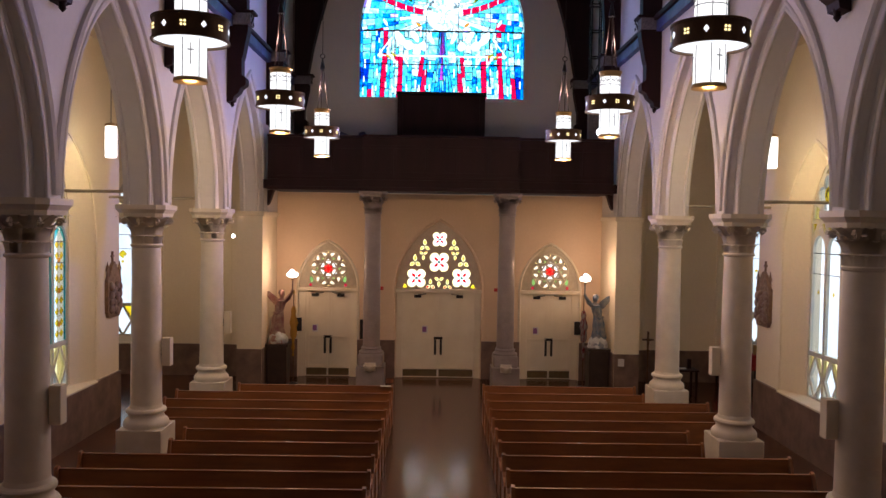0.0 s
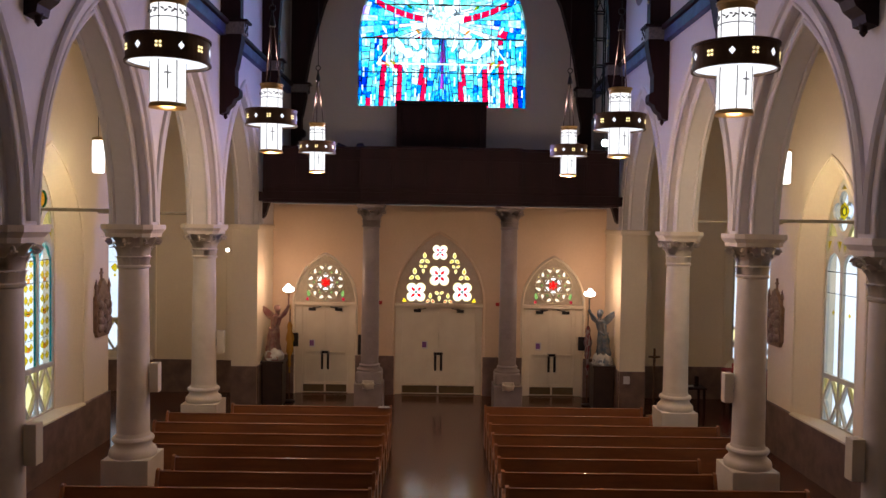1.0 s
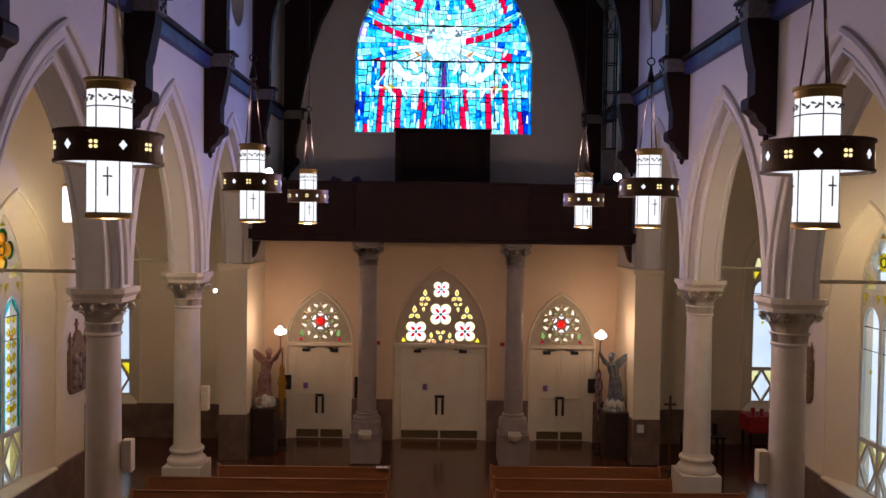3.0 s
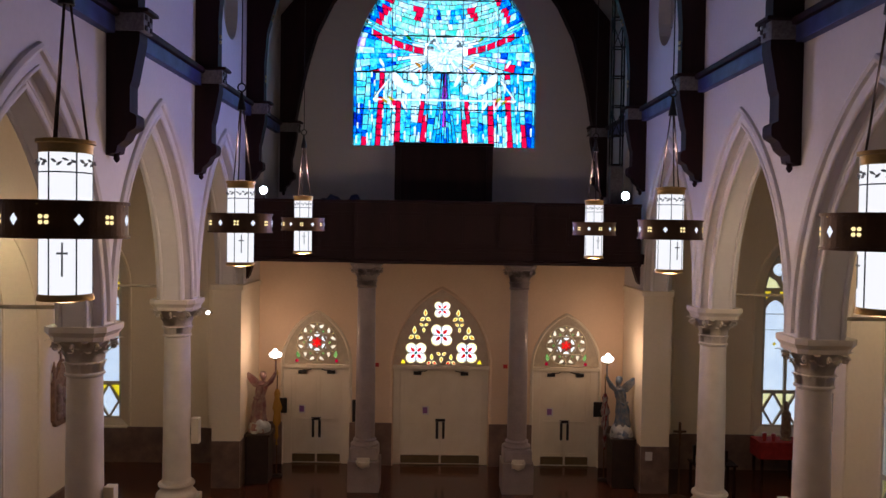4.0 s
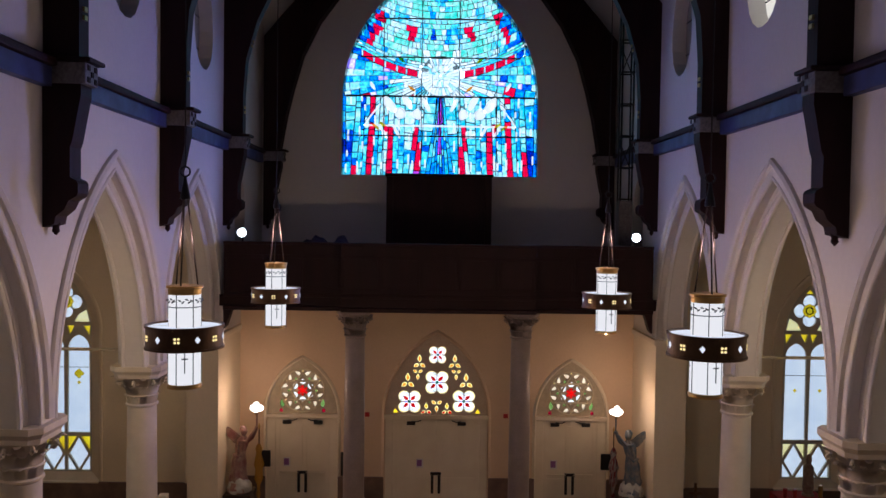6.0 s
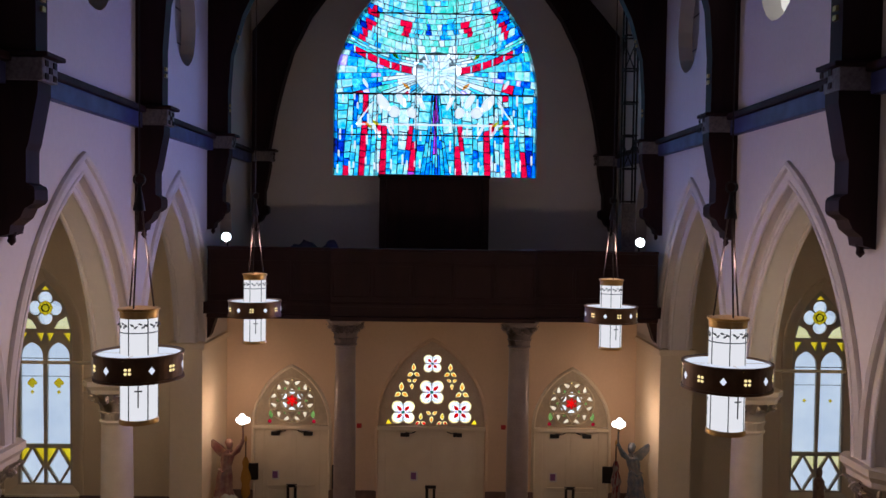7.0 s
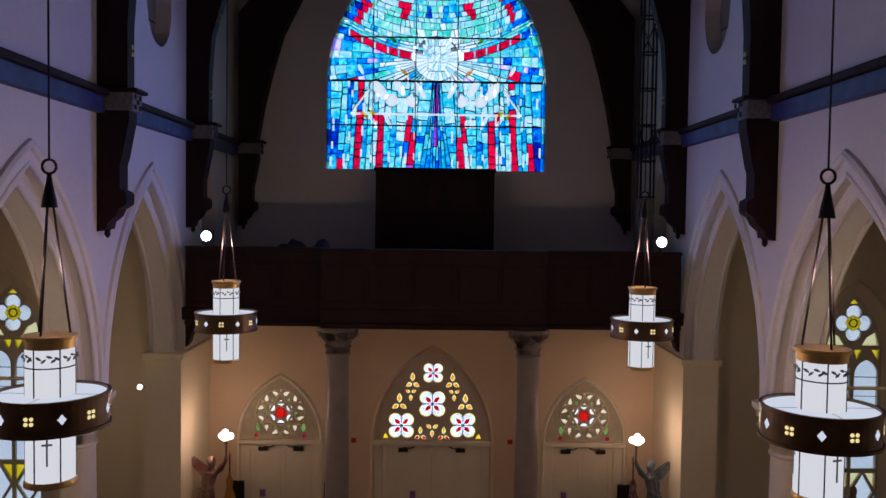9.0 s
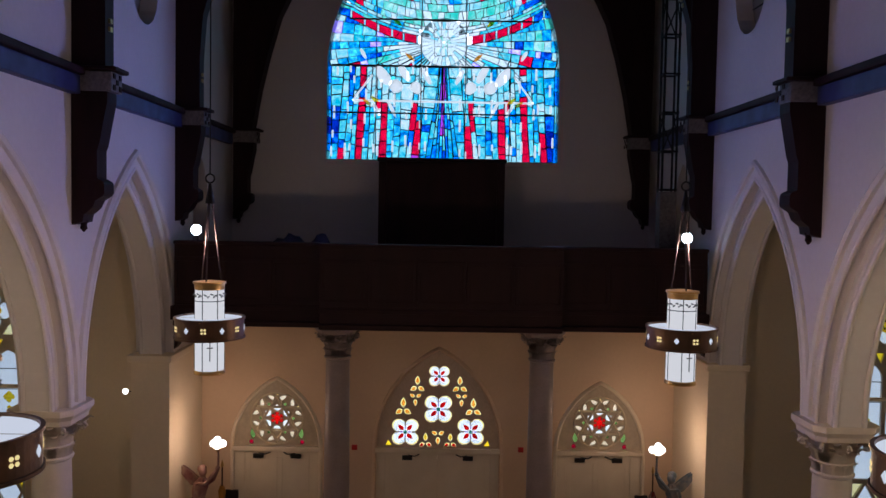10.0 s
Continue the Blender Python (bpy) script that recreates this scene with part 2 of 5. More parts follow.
def sweep(bm, path, normal, prof):
    """Sweep a closed profile of (outward, along normal) along a path of 3D points in a plane with that normal."""
    normal = Vector(normal)
    rings = []
    for k, p in enumerate(path):
        t = (Vector(path[min(k + 1, len(path) - 1)]) - Vector(path[max(k - 1, 0)])).normalized()
        side = t.cross(normal).normalized()
        rings.append([bm.verts.new(Vector(p) + side * a + normal * b) for a, b in prof])
    n = len(prof)
    for a, b in zip(rings, rings[1:]):
        for k in range(n):
            bm.faces.new((a[k], a[(k + 1) % n], b[(k + 1) % n], b[k]))
    bm.faces.new(rings[0])
    bm.faces.new(rings[-1][::-1])
    return bm


def tube(bm, path, r, n=8):
    """A round bar along a path of points."""
    rings = []
    for k, p in enumerate(path):
        t = (Vector(path[min(k + 1, len(path) - 1)]) - Vector(path[max(k - 1, 0)])).normalized()
        q = t.to_track_quat('Z', 'Y')
        rings.append([bm.verts.new(Vector(p) + q @ Vector((r * math.cos(2 * math.pi * j / n), r * math.sin(2 * math.pi * j / n), 0))) for j in range(n)])
    for a, b in zip(rings, rings[1:]):
        for j in range(n):
            bm.faces.new((a[j], a[(j + 1) % n], b[(j + 1) % n], b[j]))
    bm.faces.new(rings[0])
    bm.faces.new(rings[-1][::-1])
    return bm


# ---- the plan ----
BAY = 4.32
COLS = [18.6 - BAY * k for k in range(6)]          # column lines along the nave
COLX, FACE, BACK = 5.46, 5.10, 5.82                # arcade: middle, nave face, aisle face
OUTER = 7.92                                       # inner face of the outer walls
DOORY, TOPY, REAR = 24.58, 27.0, -5.0
GREAT, GREATX = 2.82, 0.0                        # half width and middle of the great window
SPRING = 5.18
ARCH_IN, ARCH_OUT, ARCH_HOOD = (1.74, SPRING, 3.74), (1.96, SPRING, 3.96), (2.13, SPRING + 0.05, 4.13)


def columns(side):
    """Column lines of one side, the end bay first."""
    return [c + (EASTWARD if side > 0 else 0) for c in COLS]


SIDEWIN, ENDWIN = 16.35, {-1: 9.66, 1: 9.76}                      # middles of the side windows (y) and end windows (x)
SIDEFACE, ENDFACE, GLASSWIN = (1.45, 1.18, 4.4, 2.6), (0.92, 1.02, 4.85, 2.1), (0.68, 1.2, 4.9, 1.9)
CLEREHALF = [(0, 11.05), (0.2, 11.08), (0.4, 11.2), (0.56, 11.4), (0.66, 11.7), (0.68, 12.0), (0.62, 12.4), (0.45, 12.9), (0.22, 13.3), (0, 13.55)]
CLERE_Y = {-1: (16.86, 21.2), 1: (16.8, 21.05)}     # middles of the clerestory openings
CORNER, FAR = 19.2, 11.0                           # where the side walls end, and the outer walls of the wider end bays


def structure(name, bm, mat, label="", category="", smooth=False):
    return tagged(part(name, bm, mat, smooth=smooth), label, category or name.split("_")[0], kind="structure")


structure("floor", boxed(-FAR - 0.4, FAR + 0.4, REAR - 0.5, 28, -0.3, 0), FLOOR, "polished dark red wooden church floor", "floor")
for side, nm in ((-1, "west"), (1, "east")):
    sx = (lambda a, b: (min(a * side, b * side), max(a * side, b * side)))
    line = columns(side)
    holes_in = [(c - BAY / 2, arch(*ARCH_IN)) for c in reversed(line)] + [(line[0] + BAY / 2, arch(*ARCH_IN))]
    holes_out = [(c, arch(*ARCH_OUT)) for c, _ in holes_in]
    bm = bmesh.new()
    y0 = COLS[-1] - BAY
    for (lo, hi), hs in ((sx(FACE + 0.16, BACK - 0.16), holes_in), (sx(FACE, FACE + 0.16), holes_out), (sx(BACK - 0.16, BACK), holes_out)):
        hs = [(c, [(du, z) for du, z in h]) for c, h in hs]
        pierced(bm, 'x', lo, hi, y0, COLS[0] + BAY, SPRING, 10.4, [(c, [(h[0][0], SPRING)] + h[1:]) for c, h in hs])
    pierced(bm, 'x', *sx(FACE, FACE + 0.4), y0, COLS[0] + BAY, 10.4, 14.5, [(c, CLEREHALF) for c in CLERE_Y[side]])
    box(bm, *sx(FACE + 0.4, BACK), y0, COLS[0] + BAY, 10.4, 14.5)
    structure("wall_arcade_" + nm, bm, PLASTER_UP, "pale plaster arcade wall with pointed arches", "wall")
    structure("wall_respond_" + nm, boxed(*sx(FACE, BACK), COLS[0] + BAY - 0.46, DOORY - 0.003, 0, SPRING - 0.003), PLASTER, "cream plaster pier beside the gallery", "wall")
    bm = pierced(bmesh.new(), 'x', *sx(FACE, FACE + 0.45), COLS[0] + BAY + 0.001, TOPY, SPRING, 14.5, [(24.42, [(0, 6.1), (0.52, 6.1)] + arch(0.52, 8.15, 1.05))])
    box(bm, *sx(FACE + 0.45, BACK), COLS[0] + BAY + 0.001, TOPY, SPRING, 14.5)
    # dark sheet set inside the opening to make its depth look unlit
    structure("door_gallery_" + nm, boxed(*sx(FACE + 0.3, FACE + 0.44), 23.92, 24.92, 6.1, 9.02), DARKWOOD, "dark timber door in a pointed gallery doorway", "door")
    structure("wall_gallery_" + nm, bm, PLASTER_UP, "plaster side wall of the organ gallery", "wall")
    for k, c in enumerate([c for c, _ in holes_in]):
        if c < -2:
            continue
        bm = bmesh.new()
        for f, nx in ((FACE, -side),):
            path = [(side * f, c + du, z) for du, z in arch(*ARCH_HOOD, 16)] + [(side * f, c - du, z) for du, z in arch(*ARCH_HOOD, 16)[::-1][1:]]
            for fx, sp, rr, rad in ((FACE + 0.01, 1.955, 3.955, 0.035), (FACE + 0.17, 1.85, 3.85, 0.03), (FACE + 0.17, 1.745, 3.745, 0.04), (BACK - 0.17, 1.745, 3.745, 0.04)):
                half = arch(sp, SPRING, rr, 16)
                roll = bmesh.new()
                tube(roll, [(side * fx, c + du, z) for du, z in half] + [(side * fx, c - du, z) for du, z in half[::-1][1:]], rad, 8)
                tagged(part("trim_roll", roll, PLASTER_UP, smooth=True), "round plaster roll moulding on a pointed arch", "trim", kind="structure")
            sweep(bm, path, (nx, 0, 0), [(-0.06, 0), (-0.05, 0.05), (0, 0.075), (0.05, 0.05), (0.06, 0)])
        tagged(part("trim_hood", bm, PLASTER_UP, smooth=True), "moulded plaster hood over a pointed arch", "trim", kind="structure")
    bm = pierced(bmesh.new(), 'x', *sx(OUTER, OUTER + 0.24), REAR, CORNER, 0, 9.0, [(SIDEWIN, opening(*SIDEFACE))])
    pierced(bm, 'x', *sx(OUTER + 0.24, OUTER + 0.5), REAR, CORNER, 0, 9.0, [(SIDEWIN, opening(*GLASSWIN))])
    structure("wall_" + nm, bm, PLASTER, "cream plaster outer wall with tall lancet windows", "wall")
    structure("ceiling_aisle_" + nm, boxed(*sx(BACK, OUTER + 0.5), REAR, CORNER, 9.0, 9.2), PLASTER, "plain plaster aisle ceiling", "ceiling")
    structure("ceiling_end_bay_" + nm, boxed(*sx(BACK, FAR), CORNER + 0.001, DOORY, 9.0, 9.2), PLASTER, "plain plaster end bay ceiling", "ceiling")
    structure("wall_return_" + nm, boxed(*sx(OUTER + 0.501, FAR + 0.3), CORNER - 0.25, CORNER - 0.003, 0, 9.0), PLASTER, "cream plaster return wall of the end bay", "wall")
    structure("wall_end_bay_" + nm, boxed(*sx(FAR, FAR + 0.3), CORNER, DOORY + 0.35, 0, 9.0), PLASTER, "cream plaster outer wall of the end bay", "wall")
    structure("wall_clerestory_" + nm, boxed(*sx(FACE, BACK), REAR, y0 - 0.001, 0, 14.5), PLASTER_UP, "plain plaster wall", "wall")
    structure("dado_" + nm, boxed(*sx(OUTER - 0.06, OUTER - 0.001), REAR, CORNER - 0.001, 0, 1.16), DADO, "brown marble dado on the aisle wall", "dado")
    structure("backdrop_day_" + nm, boxed(*sx(OUTER + 0.95, OUTER + 1.0), 12, CORNER - 0.3, -0.2, 8.5), DAY, "bright overcast daylight outside", "backdrop")
structure("wall_rear", boxed(-9, 9, REAR - 0.5, REAR, 0, 16), PLASTER, "plain plaster wall closing the church", "wall")
for side, nm in ((-1, "west"), (1, "east")):
    bm = bmesh.new()
    slab(bm, [(side * 5.9, 14.3), (0, 19.5), (0, 19.8), (side * 5.9, 14.6)], 'y', REAR, TOPY + 0.5)
    structure("ceiling_roof_" + nm, bm, DARKWOOD, "dark boarded timber roof slope", "ceiling")

# ---- north end: door wall, gable, backdrops ----
DOORS = [(-3.49, 0.94, 1.665), (0.0, 1.36, 2.46), (3.51, 0.94, 1.665)]
bm = pierced(bmesh.new(), 'y', DOORY, DOORY + 0.35, -FACE - 0.3, FACE + 0.3, 0, 5.82, [(c, [(w, 0)] + arch(w, 2.8, r)) for c, w, r in DOORS])
structure("wall_north", bm, PEACH, "peach painted wall with three arched doorways", "wall")
for side, nm in ((-1, "west"), (1, "east")):
    a, b = sorted((side * (FACE + 0.301), side * (FAR + 0.3)))
    bm = pierced(bmesh.new(), 'y', DOORY, DOORY + 0.12, a, b, 0, 9.0, [(side * ENDWIN[side], opening(*ENDFACE))])
    pierced(bm, 'y', DOORY + 0.12, DOORY + 0.35, a, b, 0, 9.0, [(side * ENDWIN[side], opening(*GLASSWIN))])
    structure("wall_aisle_end_" + nm, bm, PLASTER, "cream plaster end wall of the aisle with a lancet window", "wall")
    structure("backdrop_day_end_" + nm, boxed(min(side * 8.3, side * 11.3), max(side * 8.3, side * 11.3), DOORY + 0.9, DOORY + 0.95, 0.3, 7.5), DAY, "bright overcast daylight outside", "backdrop")
bm = pierced(bmesh.new(), 'y', TOPY, TOPY + 0.5, -6, 6, 5.8, 20, [(GREATX, [(0, 9.19), (GREAT, 9.19)] + arch(GREAT, 11.35, GREAT + 1.19, 20))])
structure("wall_gable", bm, PLASTER_UP, "plaster gable wall round the great window", "wall")
structure("backdrop_day_front", boxed(-4, 4, TOPY + 1.6, TOPY + 1.7, 8, 17), DAYF, "bright daylight behind the great window", "backdrop")
structure("backdrop_day_doors", boxed(-5, 5, DOORY + 1.2, DOORY + 1.3, 2.2, 5.6), DAYD, "daylight behind the door windows", "backdrop")
for x0, x1 in ((-FACE, -4.43), (-2.55, -1.36), (1.36, 2.57), (4.45, FACE)):
    structure("dado_north", boxed(x0 + 0.002, x1 - 0.002, DOORY - 0.05, DOORY - 0.001, 0, 1.2, bevel=0.008), DADO, "brown marble dado on the door wall", "dado")
for side in (-1, 1):
    structure("dado_aisle_end", boxed(min(side * BACK, side * (FAR - 0.001)), max(side * BACK, side * (FAR - 0.001)), DOORY - 0.05, DOORY - 0.001, 0, 1.0, bevel=0.008), DADO, "brown marble dado at the aisle end", "dado")
    structure("dado_respond", boxed(min(side * (FACE - 0.03), side * (FACE - 0.001)), max(side * (FACE - 0.03), side * (FACE - 0.001)), 22.47, DOORY - 0.06, 0, 1.2), DADO, "brown marble dado beside the gallery", "dado")
    structure("dado_respond_face", boxed(min(side * FACE, side * BACK), max(side * FACE, side * BACK), 22.42, 22.458, 0, 1.2), DADO, "brown marble dado on the pier", "dado")
    structure("trim_impost", boxed(min(side * (FACE - 0.07), side * (BACK + 0.05)), max(side * (FACE - 0.07), side * (BACK + 0.05)), 22.36, DOORY - 0.1, SPRING - 0.14, SPRING - 0.005, bevel=0.025), PLASTER, "plaster impost moulding of the end pier", "trim")
    structure("trim_pilaster", boxed(min(side * 5.95, side * 6.5), max(side * 5.95, side * 6.5), DOORY - 0.12, DOORY - 0.002, 1.003, 6.5, bevel=0.02), PLASTER, "shallow plaster pilaster on the aisle end wall", "trim")


def ring_path(c, w, z0, zs, r, y, n=16):
    a = arch(w, zs, r, n)
    return [(c + w, y, z0)] + [(c + du, y, z) for du, z in a] + [(c - du, y, z) for du, z in a[::-1][1:]] + [(c - w, y, z0)]


for c, w, r in DOORS:
    bm = sweep(bmesh.new(), ring_path(c, w, 0, 2.8, r, DOORY), (0, -1, 0), [(-0.03, -0.02), (-0.03, 0.02), (0.0, 0.045), (0.04, 0.03), (0.06, 0.0), (0.06, -0.02)])
    structure("trim_door_arch", bm, PEACH if c == 0 else WHITEPAINT, "cream painted arched moulding round a doorway", "trim", smooth=True)

# ---- tracery and door leaves ----
from mathutils.geometry import tessellate_polygon


def tracery(bm, outer, holes, axis, lo, hi):
    """A plate with any outline and holes, each a list of (u, z)."""
    def at(u, z, d):
        return (d, u, z) if axis == 'x' else (u, d, z)
    loops = [outer] + holes
    flat = [p for l in loops for p in l]
    tris = tessellate_polygon([[Vector((u, z, 0)) for u, z in l] for l in loops])
    a = [bm.verts.new(at(u, z, lo)) for u, z in flat]
    b = [bm.verts.new(at(u, z, hi)) for u, z in flat]
    for t in tris:
        for v in (a, b):
            try:
                bm.faces.new([v[i] for i in t])
            except ValueError:
                pass
    k = 0
    for l in loops:
        n = len(l)
        for i in range(n):
            bm.faces.new((a[k + i], a[k + (i + 1) % n], b[k + (i + 1) % n], b[k + i]))
        k += n
    return bm


def leafpts(u, z, ang, length, wide, n=5):
    """A pointed leaf that starts at (u, z) and runs the way of ang."""
    d, e = (math.cos(ang), math.sin(ang)), (-math.sin(ang), math.cos(ang))
    pts = [(k / n, math.sin(math.pi * (k / n) ** 0.8)) for k in range(n + 1)] + [(k / n, -math.sin(math.pi * (k / n) ** 0.8)) for k in range(n - 1, 0, -1)]
    return [(u + d[0] * a * length + e[0] * b * wide, z + d[1] * a * length + e[1] * b * wide) for a, b in pts]


def foil(u, z, r, lobes=4, turn=math.pi / 4, n=9):
    """The outline of a foiled rosette, lobes round a centre."""
    out, rc = [], r * 0.56
    rl = r - rc
    half = math.pi / 2 + math.pi / lobes * 0.95
    for k in range(lobes):
        a = turn + 2 * math.pi * k / lobes
        cx, cz = u + rc * math.cos(a), z + rc * math.sin(a)
        for j in range(n):
            b = a - half + 2 * half * j / (n - 1)
            out.append((cx + rl * math.cos(b), cz + rl * math.sin(b)))
    return out


def disc(u, z, r, n=10):
    return [(u + r * math.cos(2 * math.pi * k / n), z + r * math.sin(2 * math.pi * k / n)) for k in range(n)]


def pane(name, pts, mat, parent, axis, d, t=0.006, label=""):
    return part(name, slab(bmesh.new(), pts, axis, d - t, d + t), mat, parent, label)


G_WHITE = glass("clear white glass", (0.92, 0.95, 0.98), (0.82, 0.86, 0.92))
G_MILK = glass("milky pale glass", (0.90, 0.93, 0.96), (0.80, 0.85, 0.92), 1.2)
G_AMBER = glass("amber glass", (0.97, 0.72, 0.26), (0.93, 0.56, 0.14))
G_YELLOW = glass("yellow glass", (0.95, 0.85, 0.12), (0.85, 0.72, 0.10))
G_CREAM = glass("pale yellow glass", (0.96, 0.92, 0.70), (0.90, 0.86, 0.55))
G_RED = glass("ruby glass", (0.62, 0.004, 0.14), (0.40, 0.001, 0.10), 7.0)
G_ROSE = glass("rose violet glass", (0.50, 0.12, 0.42), (0.30, 0.16, 0.55), 6.0)
G_GREEN = glass("green glass", (0.40, 0.52, 0.28), (0.26, 0.38, 0.18))
G_CYAN = glass("cyan glass", (0.004, 0.20, 0.44), (0.26, 0.62, 0.64), 8.0)
G_AQUA = glass("pale aqua glass", (0.44, 0.56, 0.55), (0.02, 0.38, 0.46), 8.0)
G_BLUE = glass("cobalt glass", (0.003, 0.05, 0.32), (0.04, 0.42, 0.80), 8.0)
G_TEAL = glass("teal border glass", (0.10, 0.62, 0.66), (0.20, 0.74, 0.76), 4.0)
G_SCARLET = glass("scarlet glass", (0.85, 0.03, 0.03), (0.65, 0.01, 0.02), 5.0)
STARSTONE = material("pale moulded stone", (0.76, 0.68, 0.48), 0.6, color2=(0.66, 0.58, 0.40), scale=6, fine=40, bump=0.06)
G_BURST = glass("white burst glass", (0.56, 0.58, 0.58), (0.48, 0.53, 0.54))
G_OPAL = glass("opal cream glass", (0.82, 0.77, 0.68), (0.72, 0.65, 0.55))
G_ICE = glass("ice white glass", (0.54, 0.55, 0.55), (0.24, 0.48, 0.52), 6.0)
G_SEA = glass("sea green glass", (0.10, 0.46, 0.40), (0.44, 0.56, 0.53), 6.0)
G_LILAC = glass("lilac glass", (0.42, 0.30, 0.80), (0.60, 0.62, 0.90), 5.0)
G_NAVY = glass("deep blue glass", (0.004, 0.02, 0.22), (0.01, 0.14, 0.50), 7.0)
TRACERY = material("olive grey tracery", (0.62, 0.54, 0.38), 0.6, color2=(0.48, 0.41, 0.30), scale=5, fine=40, bump=0.1)

TYMPANUM = material("warm plaster tympanum", (0.66, 0.53, 0.40), 0.65, color2=(0.58, 0.46, 0.34), scale=3, fine=30, bump=0.03)

# white window glass whose daylight is emission in the material
PALEGLOW = bpy.data.materials.new("frosted white glass strip")
PALEGLOW.use_nodes = True
PALEGLOW.node_tree.nodes["Principled BSDF"].inputs["Base Color"].default_value = (0.9, 0.95, 1.0, 1)
PALEGLOW.node_tree.nodes["Principled BSDF"].inputs["Roughness"].default_value = 0.5
PALEGLOW.node_tree.nodes["Principled BSDF"].inputs["Emission Color"].default_value = (0.9, 0.96, 1.0, 1)
PALEGLOW.node_tree.nodes["Principled BSDF"].inputs["Emission Strength"].default_value = 1.05


def closer(parent, x, z, side):
    bm = boxed(x - 0.11, x + 0.11, -0.11, -0.03, z - 0.05, z + 0.04, bevel=0.01)
    tube(bm, [(x + side * 0.02, -0.07, z + 0.05), (x + side * 0.16, -0.18, z + 0.06), (x + side * 0.26, -0.06, z + 0.07)], 0.012, 6)
    part("door_closer", bm, BLACK, parent, "black door closer")


def door_leaf(parent, x0, x1, top, side):
    """One leaf with rails, sunk panels, kick plate, pull and push plate; side: towards the meeting stile."""
    leaf = part("leaf", boxed(x0, x1, -0.03, 0.02, 0.02, top, bevel=0.004), WHITEPAINT, parent)
    w = x1 - x0
    bm = bmesh.new()
    for a, b, z0, z1 in ((x0, x1, 0.02, 0.36), (x0, x1, 1.0, 1.16), (x0, x1, top - 0.16, top), (x0, x0 + 0.11, 0.36, top - 0.16), (x1 - 0.11, x1, 0.36, top - 0.16)):
        box(bm, a + 0.002, b - 0.002, -0.046 if z0 == 1.0 else -0.05, -0.031, z0, z1, bevel=0.004)
    part("rail", bm, WHITEPAINT, leaf)
    part("kick_plate", boxed(x0 + 0.03, x1 - 0.03, -0.058, -0.051, 0.05, 0.27, bevel=0.002), DULLBRASS, leaf, "dull brass kick plate")
    part("ledge", boxed(x0 + 0.1, x1 - 0.1, -0.1, -0.05, 0.29, 0.315, bevel=0.006), WHITEPAINT, leaf)
    if w < 0.8:
        part("ledge", boxed(x0 + 0.1, x1 - 0.1, -0.1, -0.05, 1.26, 1.29, bevel=0.006), WHITEPAINT, leaf)
    hx = x1 - 0.09 if side > 0 else x0 + 0.09
    part("pull_handle", tube(boxed(hx - 0.035, hx + 0.035, -0.06, -0.051, 0.74, 1.22, bevel=0.003), [(hx, -0.06, 0.82), (hx, -0.11, 0.84), (hx, -0.11, 1.12), (hx, -0.06, 1.14)], 0.014), BLACK, leaf, "black pull handle")
    return leaf


